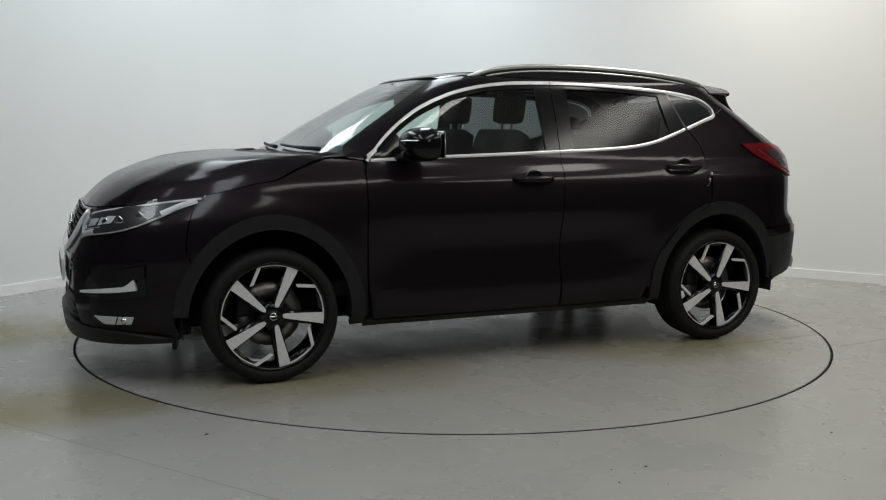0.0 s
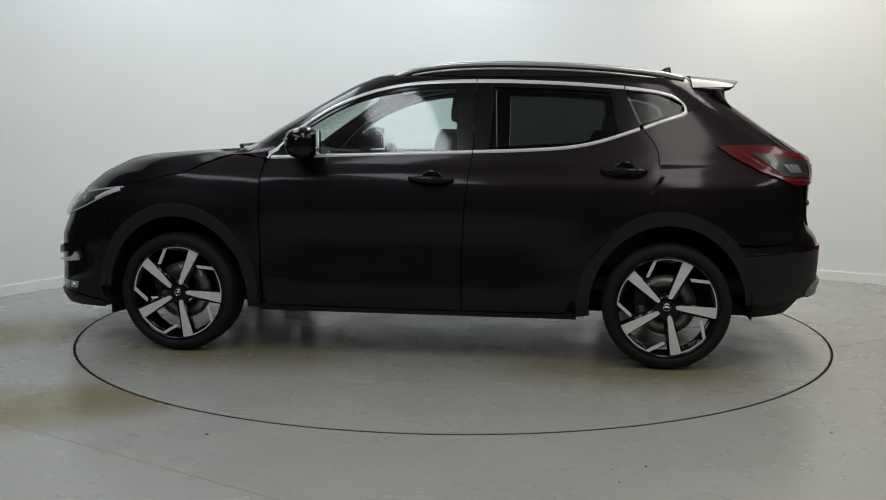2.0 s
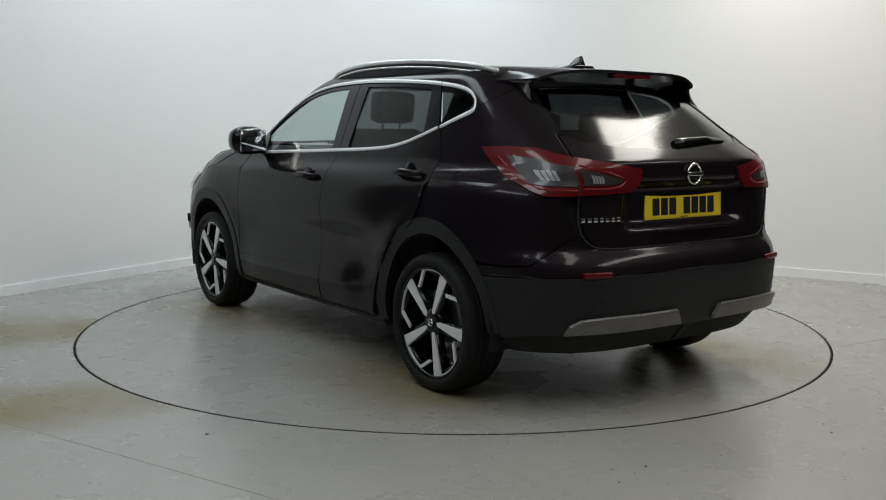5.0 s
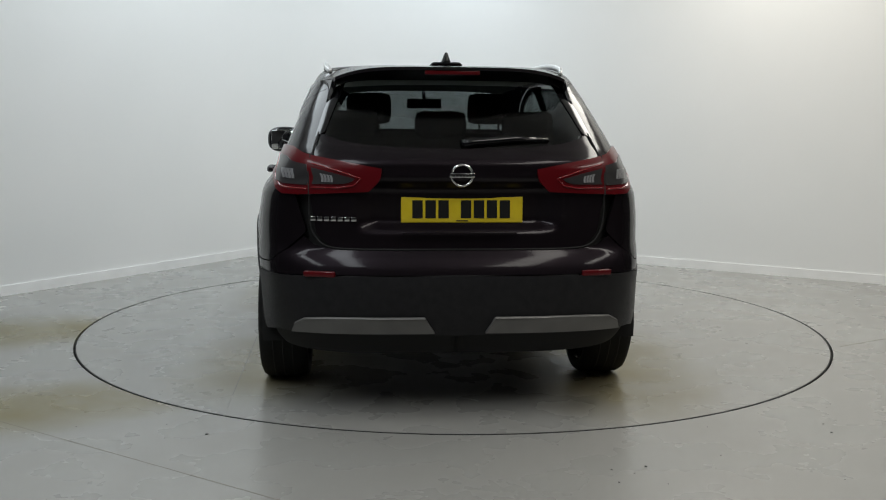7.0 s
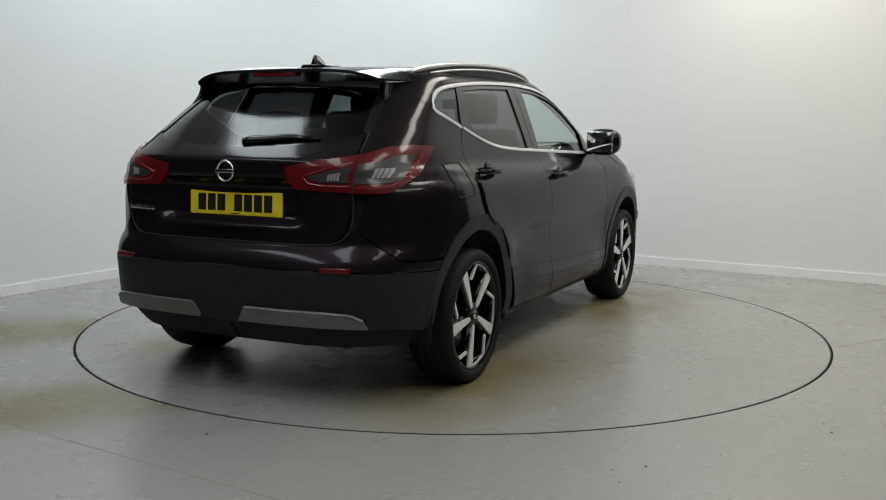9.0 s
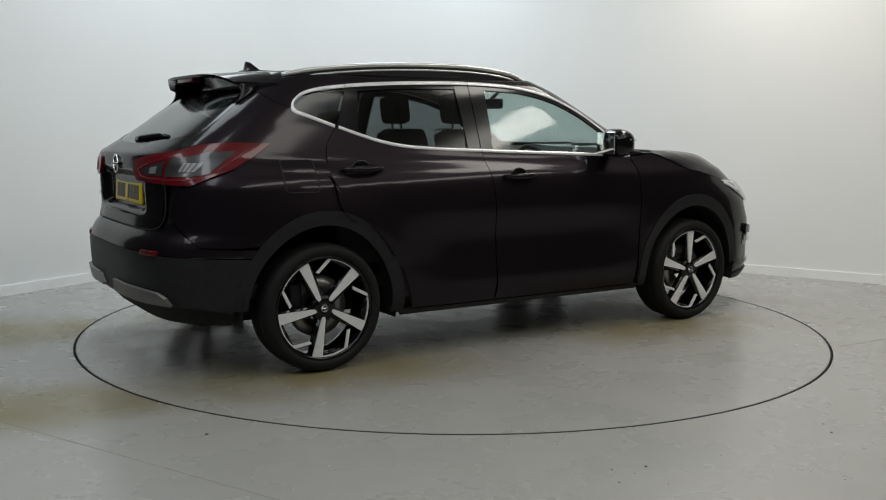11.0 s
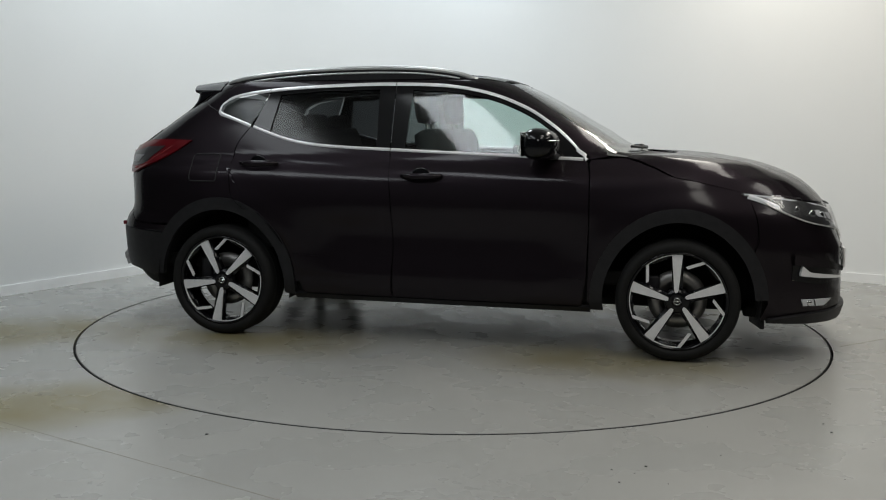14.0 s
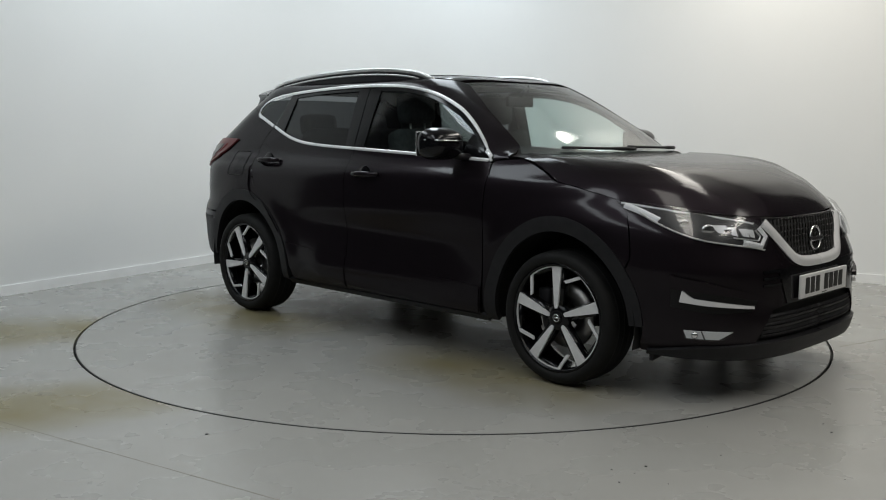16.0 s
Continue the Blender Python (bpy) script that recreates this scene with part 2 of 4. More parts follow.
def wall_line(shift, reach_a, reach_b, fillet=1.5):
    """The plan of the two walls, moved outward by shift."""
    out = -(DIR_A + DIR_B).normalized()
    c = CORNER + out * shift * math.sqrt(2)
    pts = [c + DIR_A * reach_a, c + DIR_A * fillet]
    ca, cb, mid = c + DIR_A * fillet, c + DIR_B * fillet, c + (DIR_A + DIR_B) * fillet
    for k in range(1, 13):
        a = k / 13 * math.pi / 2
        pts.append(mid + (ca - mid) * math.cos(a) + (cb - mid) * math.sin(a))
    return pts + [cb, c + DIR_B * reach_b]


def upright(name, inner, outer, z0, z1, mat, label, category):
    bm = bmesh.new()
    rows = [[bm.verts.new((p.x, p.y, z)) for p in line] for line, z in ((inner, z0), (inner, z1), (outer, z1), (outer, z0))]
    for k in range(4):
        a, b = rows[k], rows[(k + 1) % 4]
        for i in range(len(a) - 1):
            bm.faces.new((a[i], a[i + 1], b[i + 1], b[i]))
    for i in (0, -1):
        bm.faces.new([r[i] for r in rows])
    bmesh.ops.recalc_face_normals(bm, faces=bm.faces)
    ob = part(name, bm, mat, smooth=False)
    for f in ob.data.polygons:
        f.use_smooth = abs(f.normal.z) < 0.5
    ob.data.set_sharp_from_angle(angle=radians(30))
    return tagged(ob, label, category, kind="structure")


upright("wall_back", wall_line(0, 4.9, 6.2), wall_line(0.2, 4.9, 6.2), 0, CEIL, WALL, "smooth white painted studio walls with a curved corner", "wall")
upright("baseboard", wall_line(-0.014, 9.9, 9.9), wall_line(-0.001, 7.1, 7.1), 0, 0.075, SKIRT, "low white skirting board along the wall", "baseboard")
END_A, END_B = CORNER + DIR_A * 10.0, CORNER + DIR_B * 10.0
FAR = END_A + DIR_B * 10.0


def plain_wall(name, a, b, mat, label):
    d = (b - a).normalized()
    n = Vector((d.y, -d.x)) * 0.2
    bm = bmesh.new()
    base = [a, b, b + n, a + n]
    lo, hi = [bm.verts.new((p.x, p.y, 0)) for p in base], [bm.verts.new((p.x, p.y, CEIL)) for p in base]
    for k in range(4):
        bm.faces.new((lo[k], lo[(k + 1) % 4], hi[(k + 1) % 4], hi[k]))
    bm.faces.new(lo[::-1])
    bm.faces.new(hi)
    bmesh.ops.recalc_face_normals(bm, faces=bm.faces)
    tagged(part(name, bm, mat, smooth=False), label, "wall", kind="structure")


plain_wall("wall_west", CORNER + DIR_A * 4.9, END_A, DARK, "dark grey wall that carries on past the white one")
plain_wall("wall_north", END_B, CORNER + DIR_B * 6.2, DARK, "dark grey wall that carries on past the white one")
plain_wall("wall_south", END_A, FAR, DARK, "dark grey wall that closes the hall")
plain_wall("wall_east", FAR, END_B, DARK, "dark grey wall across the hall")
bm = boxed(0, 0, 0, 26, 26, 0.15)
bmesh.ops.transform(bm, matrix=pose(0.5, -1.0, CEIL + 0.076), verts=bm.verts)
tagged(part("ceiling", bm, CEILING, smooth=False), "pale grey studio ceiling", "ceiling", kind="structure")


def floor_line(name, a, b, width, label):
    d = Vector((b[0] - a[0], b[1] - a[1], 0))
    bm = boxed(0, 0, 0, d.length, width, 0.002)
    bmesh.ops.transform(bm, matrix=pose((a[0] + b[0]) / 2, (a[1] + b[1]) / 2, -0.0002, 0, 0, math.degrees(math.atan2(d.y, d.x))), verts=bm.verts)
    tagged(part(name, bm, SEAM_LIGHT, smooth=False), label, "joint", kind="structure")


SEAM_LIGHT = vary(material("joint_filler", (0.2, 0.19, 0.16), 0.7), 12, (0.24, 0.22, 0.17), (0.32, 0.30, 0.26))
floor_line("floor_joint_1", (-3.6, -1.11), (-0.2, -3.20), 0.003, "thin brown joint in the resin floor")
floor_line("floor_joint_2", (2.24, -0.62), (3.4, 0.10), 0.003, "thin joint in the resin floor")
rng = random.Random(7)
GRIT = [(-0.99, -2.30, 0.008), (0.72, -2.62, 0.006), (1.57, -2.2, 0.006), (-1.9, -1.75, 0.004), (0.1, -3.0, 0.004)]
for k in range(26):
    a, r = rng.uniform(math.pi * 1.05, math.pi * 1.95), rng.uniform(2.34, 3.3)
    GRIT.append((r * math.cos(a), r * math.sin(a), rng.uniform(0.0018, 0.0042)))
for x, y, r in GRIT:
    bm = bmesh.new()
    bmesh.ops.create_icosphere(bm, subdivisions=2, radius=r)
    for v in bm.verts:
        v.co.z = v.co.z * 0.25 + 0.002
        v.co.x *= 1 + 0.4 * noise.noise(v.co * 60)
    bmesh.ops.translate(bm, verts=bm.verts, vec=(x, y, 0))
    tagged(part("grit", bm, SEAM), "small dark crumb of grit lying on the floor", "grit", "grit on the floor")

# ---- the car's surface ----
def spline(*knots):
    """A smooth curve through (position, value) knots, with no overshoot."""
    xs, ys = [k[0] for k in knots], [k[1] for k in knots]
    d = [(ys[i + 1] - ys[i]) / (xs[i + 1] - xs[i]) for i in range(len(xs) - 1)]
    m = [d[0]] + [0 if d[i - 1] * d[i] <= 0 else 2 * d[i - 1] * d[i] / (d[i - 1] + d[i]) for i in range(1, len(d))] + [d[-1]]

    def f(x):
        x = min(max(x, xs[0]), xs[-1])
        i = max(j for j in range(len(d)) if xs[j] <= x or j == 0)
        h = xs[i + 1] - xs[i]
        t = (x - xs[i]) / h
        return ((1 + 2 * t) * (1 - t) ** 2 * ys[i] + t * (1 - t) ** 2 * h * m[i] + t * t * (3 - 2 * t) * ys[i + 1] + t * t * (t - 1) * h * m[i + 1])
    return f


nose = spline((0.18, 2.16), (0.23, 2.225), (0.32, 2.235), (0.45, 2.225), (0.60, 2.218), (0.66, 2.195), (0.72, 2.168), (0.80, 2.140), (0.86, 2.105), (0.90, 2.07),
              (0.965, 1.99), (1.008, 1.90), (1.058, 1.74), (1.096, 1.42), (1.112, 1.12), (1.24, 0.868), (1.38, 0.622), (1.50, 0.386), (1.535, 0.28), (1.552, 0.08), (1.567, -0.40))
tail = spline((0.18, -2.0), (0.28, -2.08), (0.38, -2.145), (0.50, -2.165), (0.60, -2.168), (0.65, -2.158), (0.695, -2.135), (0.73, -2.105), (0.80, -2.098), (1.0, -2.105), (1.07, -2.10),
              (1.12, -2.06), (1.17, -1.985), (1.33, -1.755), (1.42, -1.63), (1.48, -1.56), (1.52, -1.49), (1.545, -1.25), (1.56, -0.9), (1.567, -0.41))
wide = spline((0.18, 0.77), (0.24, 0.825), (0.30, 0.862), (0.40, 0.876), (0.52, 0.880), (0.66, 0.892), (0.80, 0.897), (0.92, 0.885), (0.97, 0.872), (1.02, 0.838), (1.07, 0.806),
              (1.11, 0.792), (1.30, 0.722), (1.45, 0.662), (1.495, 0.636), (1.525, 0.595), (1.545, 0.50), (1.558, 0.36), (1.567, 0.02))
front_run = spline((0.2, 1.02), (0.9, 0.92), (1.0, 0.72), (1.09, 0.56), (1.2, 0.53), (1.5, 0.50), (1.567, 0.3))
rear_run = spline((0.2, 0.80), (1.0, 0.72), (1.15, 0.58), (1.3, 0.47), (1.5, 0.45), (1.567, 0.3))
front_pow = spline((0.2, 3.5), (0.72, 3.5), (0.86, 3.0), (1.0, 2.65), (1.1, 3.4), (1.2, 4.0), (1.5, 3.9))
rear_pow = spline((0.2, 4.0), (1.05, 3.8), (1.3, 3.9), (1.5, 3.6))
HALF = math.pi / 2
ARC = 1.2
HUBS = (1.322, -1.322)
HUB_Z = 0.327


def girth(x, z):
    """Half width of the body away from its rounded ends."""
    w = wide(z)
    w -= 0.020 * min(max((-0.3 - x) / 1.2, 0), 1.2) ** 2 * min(max((z - 0.95) / 0.3, 0), 1)
    w -= 0.012 * min(max((x - 0.5) / 0.8, 0), 1) * min(max((z - 0.8) / 0.2, 0), 1)
    line = 0.985 + 0.04 * (0.5 - x) / 1.5 if x < 0.9 else 0.974
    w += 0.007 * math.exp(-((z - line) / 0.018) ** 2) * min(max((0.84 - x) / 0.12, 0), 1)
    w -= 0.022 * min(max((-1.45 - x) / 0.4, 0), 1) * min(max((1.2 - z) / 0.2, 0), 1)
    doors = min(max((0.9 - abs(x - 0.02)) / 0.35, 0), 1)
    w += (0.022 * math.exp(-((z - 0.36) / 0.13) ** 2) - 0.014 * math.exp(-((z - 0.65) / 0.09) ** 2)) * doors
    for hx in HUBS:
        r = math.hypot(x - hx, z - HUB_Z)
        w += 0.009 * math.exp(-((r - 0.48) / 0.085) ** 2)
    return w


def flat(u, z):
    """Position on the body's side for u metres along it (past the corners it runs round them) at height z."""
    xf, xr = nose(z) - front_run(z), tail(z) + rear_run(z)
    if u > xf:
        a = min((u - xf) / ARC, 1.0) * HALF
        c, s, n = max(math.cos(a), 0), math.sin(a), front_pow(z)
        r = (c ** n + s ** n) ** (-1 / n)
        x = xf + front_run(z) * s * r
        return Vector((x, girth(min(x, 2.0), z) * c * r, z))
    if u < xr:
        a = min((xr - u) / ARC, 1.0) * HALF
        c, s, n = max(math.cos(a), 0), math.sin(a), rear_pow(z)
        r = (c ** n + s ** n) ** (-1 / n)
        x = xr - rear_run(z) * s * r
        return Vector((x, girth(max(x, -2.0), z) * c * r, z))
    return Vector((u, girth(u, z), z))


def S(x, z):
    """(u, z) of the side point at x."""
    xf, xr = nose(z) - front_run(z), tail(z) + rear_run(z)
    if x > xf:
        p, n, k = min((x - xf) / front_run(z), 1), front_pow(z), xf
    elif x < xr:
        p, n, k = min((xr - x) / rear_run(z), 1), rear_pow(z), xr
    else:
        return (x, z)
    a = math.atan2(p, max(1 - p ** n, 0) ** (1 / n)) / HALF * ARC
    return (k + a, z) if x > xf else (k - a, z)


def F(y, z):
    """(u, z) of the front point at half breadth y."""
    p, n = min(max(y / wide(z), 0), 1), front_pow(z)
    return (nose(z) - front_run(z) + math.atan2(max(1 - p ** n, 0) ** (1 / n), p) / HALF * ARC, z)


def B(y, z):
    """(u, z) of the rear point at half breadth y."""
    p, n = min(max(y / wide(z), 0), 1), rear_pow(z)
    return (tail(z) + rear_run(z) - math.atan2(max(1 - p ** n, 0) ** (1 / n), p) / HALF * ARC, z)


def onbody(u, z, side=1, lift=0.0):
    p = flat(u, z)
    if lift:
        e = 0.006
        n = (flat(u + e, z) - flat(u - e, z)).cross(flat(u, min(z + e, 1.566)) - flat(u, z - e))
        if n.length > 1e-9:
            n.normalize()
            if n.dot(p - Vector((p.x * 0.75, 0, 0.7))) < 0:
                n = -n
            p = p + n * lift
    return Vector((p.x, p.y * side, p.z))


def along(pts, n):
    """n + 1 even points on a polyline."""
    pts = [Vector(p) for p in pts]
    run = [0.0]
    for a, b in zip(pts, pts[1:]):
        run.append(run[-1] + (b - a).length)
    out = []
    for k in range(n + 1):
        s = run[-1] * k / n
        i = max(j for j in range(len(pts) - 1) if run[j] <= s + 1e-12)
        t = (s - run[i]) / max(run[i + 1] - run[i], 1e-9)
        out.append(pts[i].lerp(pts[i + 1], min(t, 1)))
    return out


def smooth_line(pts, per=6):
    """A flowing curve through the points."""
    P = [Vector(p) for p in pts]
    out = []
    for i in range(len(P) - 1):
        a, b, c, d = P[max(i - 1, 0)], P[i], P[i + 1], P[min(i + 2, len(P) - 1)]
        for k in range(per):
            t = k / per
            out.append(0.5 * ((2 * b) + (c - a) * t + (2 * a - 5 * b + 4 * c - d) * t * t + (3 * b - a - 3 * c + d) * t ** 3))
    return out + [P[-1]]


def sheet(bm, grid, skirt=0.012, open_end=False):
    """A panel from a grid of points, its rim folded inward."""
    rows = [[bm.verts.new(p) for p in row] for row in grid]
    faces = []
    for a, b in zip(rows, rows[1:]):
        for i in range(len(a) - 1):
            try:
                faces.append(bm.faces.new((a[i], a[i + 1], b[i + 1], b[i])))
            except ValueError:
                pass
    # outward: away from the middle of the car
    s = sum((f.calc_area() * (1 if (f.normal_update() or f.normal).dot(f.calc_center_median() - Vector((f.calc_center_median().x * 0.75, 0, 0.7))) > 0 else -1) for f in faces))
    if s < 0:
        bmesh.ops.reverse_faces(bm, faces=faces)
    if skirt:
        seam = {r[-1] for r in rows} if open_end else set()
        rim = rows[0] + [r[-1] for r in rows[1:]] + rows[-1][-2::-1] + [r[0] for r in rows[-2:0:-1]]
        for f in faces:
            f.normal_update()
        low = []
        for v in rim:
            n = Vector()
            for f in v.link_faces:
                n += f.normal
            low.append(v.co - (n.normalized() if n.length else Vector((0, 0, 0))) * skirt)
        low = [bm.verts.new(p) for p in low]
        for k in range(len(rim)):
            a, b = rim[k], rim[(k + 1) % len(rim)]
            if a is b or (a in seam and b in seam):
                continue
            e = bm.edges.get((a, b))
            if e:
                e.smooth = False
            try:
                bm.faces.new((a, b, low[(k + 1) % len(rim)], low[k]))
            except ValueError:
                pass
    return bm


def coons(bottom, top, left=None, right=None, nu=24, nv=16, gap=0.0):
    """A grid in (u, z) filled between four edges; left and right run upward."""
    b, t = along(bottom, nu), along(top, nu)
    l = along(left, nv) if left else [b[0].lerp(t[0], k / nv) for k in range(nv + 1)]
    r = along(right, nv) if right else [b[-1].lerp(t[-1], k / nv) for k in range(nv + 1)]
    g = []
    for j in range(nv + 1):
        v = j / nv
        row = []
        for i in range(nu + 1):
            u = i / nu
            row.append((1 - v) * b[i] + v * t[i] + (1 - u) * l[j] + u * r[j]
                       - ((1 - u) * (1 - v) * b[0] + u * (1 - v) * b[-1] + (1 - u) * v * t[0] + u * v * t[-1]))
        g.append(row)
    return g


def panel(name, mat, parent, side, grid, lift=0.0, skirt=0.012, label="", both=False):
    bm = bmesh.new()
    if both:
        for row in grid:
            row[-1] = Vector(F(0, row[-1].y) if row[-1].x > 0 else B(0, row[-1].y))
    for s in ((1, -1) if both else (side,)):
        sheet(bm, [[onbody(p.x, p.y, s, lift) for p in row] for row in grid], skirt, both)
    if both:
        bmesh.ops.remove_doubles(bm, verts=bm.verts, dist=0.0004)
    return part(name, bm, mat, parent, label)


def strip(name, mat, parent, side, line, width, lift=0.004, label="", skirt=0.008):
    """A flat moulding along a line in (u, z)."""
    pts = [Vector(p) for p in line]
    g = [[], []]
    for i, p in enumerate(pts):
        d = (pts[min(i + 1, len(pts) - 1)] - pts[max(i - 1, 0)]).normalized()
        n = Vector((-d.y, d.x)) * width / 2
        g[0].append(p - n)
        g[1].append(p + n)
    mid = [[a.lerp(b, k / 3) for a, b in zip(*g)] for k in range(4)]
    bm = bmesh.new()
    rows = [[onbody(p.x, p.y, side, lift * (1 if k in (1, 2) else 0.4)) for p in row] for k, row in enumerate(mid)]
    sheet(bm, rows, skirt)
    return part(name, bm, mat, parent, label)


def arch(hx, r, a0, a1, n=24):
    """Arc of a wheel arch; degrees from forward, over the top."""
    return [Vector(S(hx + r * math.cos(radians(a0 + (a1 - a0) * k / n)), HUB_Z + r * (1 + 0.07 * max(math.sin(radians(a0 + (a1 - a0) * k / n)), 0)) * math.sin(radians(a0 + (a1 - a0) * k / n)))) for k in range(n + 1)]


def height(x, y):
    """Height of the upper surface over a point of the plan."""
    lo, hi = 0.6, 1.5669
    for _ in range(36):
        z = (lo + hi) / 2
        xf, xr = nose(z) - front_run(z), tail(z) + rear_run(z)
        if x > xf:
            p = (x - xf) / front_run(z)
            w = girth(min(x, 2.0), z) * max(1 - min(p, 1) ** front_pow(z), 0) ** (1 / front_pow(z))
        elif x < xr:
            p = (xr - x) / rear_run(z)
            w = girth(max(x, -2.0), z) * max(1 - min(p, 1) ** rear_pow(z), 0) ** (1 / rear_pow(z))
        else:
            w = girth(x, z)
        if w > abs(y):
            lo = z
        else:
            hi = z
    return lo


car = new("car")
tagged(car, "dark purple-black crossover car with chrome window trim, on the turntable", "car")
SIDES = (1, -1)

# outlines in (along the side, height)
DOOR_F = [(0.812, 0.276), (0.836, 0.45), (0.842, 0.72), (0.838, 1.0), (0.815, 1.068)]
DOOR_B = [(-0.259, 0.276), (-0.252, 0.576), (-0.268, 0.85), (-0.297, 1.108)]
SILL_TOP = [(0.812, 0.276), (-0.259, 0.276)]
BELT_F = [(0.815, 1.068), (0.4, 1.084), (0.0, 1.097), (-0.297, 1.108)]
BELT_R = smooth_line([(-0.301, 1.108), (-0.55, 1.117), (-0.775, 1.132), (-0.93, 1.158), (-1.06, 1.196), (-1.18, 1.238)])
DOOR_R = smooth_line([(-0.80, 0.276), (-0.86, 0.45), (-0.905, 0.545), (-1.02, 0.69), (-1.215, 0.81), (-1.252, 0.93), (-1.262, 1.04), (-1.25, 1.139), (-1.18, 1.238)])
BELT_Q = [S(-1.18, 1.238), S(-1.30, 1.281), S(-1.40, 1.318)]
DLO_TOP = [Vector(S(p.x, p.y)) for p in smooth_line([(0.822, 1.072), (0.70, 1.196), (0.587, 1.284), (0.456, 1.361), (0.257, 1.436), (0.0, 1.481), (-0.354, 1.493), (-0.75, 1.481), (-1.075, 1.458), (-1.292, 1.425), (-1.385, 1.375), (-1.405, 1.325)])]
SHUT = [S(1.66, 0.908), S(1.39, 0.968), S(1.28, 0.985), S(1.17, 1.035), (1.03, 1.088)]


def in_from(line, d):
    """The line drawn inward (down or up) by d."""
    out = []
    L = [Vector(p) for p in line]
    for i, p in enumerate(L):
        t = (L[min(i + 1, len(L) - 1)] - L[max(i - 1, 0)]).normalized()
        out.append(p + Vector((-t.y, t.x)) * d)
    return out


DR = in_from(DOOR_R, 0.005)
DR_MID = min(DR, key=lambda p: abs(p.y - 1.0)).copy()
DR_MID.y = 1.0

# inner shell: dark lining behind all the shut lines
bm = bmesh.new()
for s in SIDES:
    rows = []
    for k in range(30):
        z = 0.245 + 0.825 * k / 29
        a, b = B(0, z)[0], F(0, z)[0]
        rows.append([onbody(a + (b - a) * i / 150, z, s, -0.034) for i in range(151)])
    vs = [[bm.verts.new(p) for p in r] for r in rows]
    for p, q in zip(vs, vs[1:]):
        for i in range(150):
            c = (p[i].co + q[i + 1].co) / 2
            if min(math.hypot(c.x - h, c.z - HUB_Z) for h in HUBS) < 0.44 and abs(c.y) > 0.5 or (c.x < -1.9 and abs(c.y) < 0.5 and c.z > 0.74) or (c.z > 0.93 and c.x > 1.0) or (c.z > 0.78 and c.x > 1.5):
                continue
            bm.faces.new((p[i], p[i + 1], q[i + 1], q[i]))
bmesh.ops.remove_doubles(bm, verts=bm.verts, dist=0.001)
part("inner_shell", bm, INNER, car, "dark inner body")
bm = bmesh.new()
box(bm, 0.0, 0, 0.29, 1.75, 1.5, 0.09, 0.02)
box(bm, 0.1, 0, 0.27, 3.9, 0.98, 0.1, 0.03)
box(bm, -1.85, 0, 0.375, 0.3, 1.2, 0.08, 0.03)
box(bm, 1.85, 0, 0.25, 0.35, 1.3, 0.06, 0.02)
tube([(-0.6, -0.2, 0.26), (-1.3, -0.25, 0.27), (-1.75, -0.33, 0.28)], 0.03, bm=bm)
box(bm, -1.72, 0.22, 0.315, 0.32, 0.46, 0.10, 0.04)
for hx in HUBS:
    tube([(hx, -0.7, 0.3), (hx, 0.7, 0.3)], 0.035, bm=bm)
part("underbody", bm, INNER, car, "dark underbody with exhaust and axles")
for hx in HUBS:
    for s in SIDES:
        bm = bmesh.new()
        arcs = [[(hx + 0.43 * math.cos(radians(a)), y * s, HUB_Z + 0.43 * math.sin(radians(a))) for a in range(-12, 193, 8)] for y in (0.5, 0.70, 0.865)]
        vs = [[bm.verts.new(p) for p in r] for r in arcs]
        for p, q in zip(vs, vs[1:]):
            for i in range(len(p) - 1):
                bm.faces.new((p[i], p[i + 1], q[i + 1], q[i]))
        bm.faces.new(vs[0])
        part("wheel_liner", bm, INNER, car)

# front and rear doors, with cladding, glass, frames and handles
CREASE_F = [(0.825, 0.425), (0.3, 0.445), (-0.2555, 0.468)]
CREASE_R = [(-0.261, 0.468), (-0.6, 0.487), (-0.868, 0.508)]


def door_handle(parent, x, z, s):
    y = girth(x, z)
    cup = bmesh.new()
    bmesh.ops.create_uvsphere(cup, u_segments=20, v_segments=10, radius=1)
    bmesh.ops.transform(cup, matrix=Matrix.Translation((x - 0.005, (y - 0.002) * s, z)) @ Matrix.Diagonal((0.058, 0.006, 0.055, 1)), verts=cup.verts)
    part("handle_cup", cup, GLOSS, parent, "dark recess behind the handle")
    bar = bmesh.new()
    pts = [(x + 0.115 - 0.23 * k / 12, (y + 0.004 + 0.034 * min(1, 4 * (k / 12) * (1 - k / 12) * 1.6)) * s, z + 0.008 - 0.004 * k / 12) for k in range(13)]
    tube(pts, [0.009 + 0.008 * math.sin(math.pi * min(max(k / 12, 0.08), 0.92)) for k in range(13)], 10, 1.15, bar)
    part("door_handle", bar, PAINT, parent)


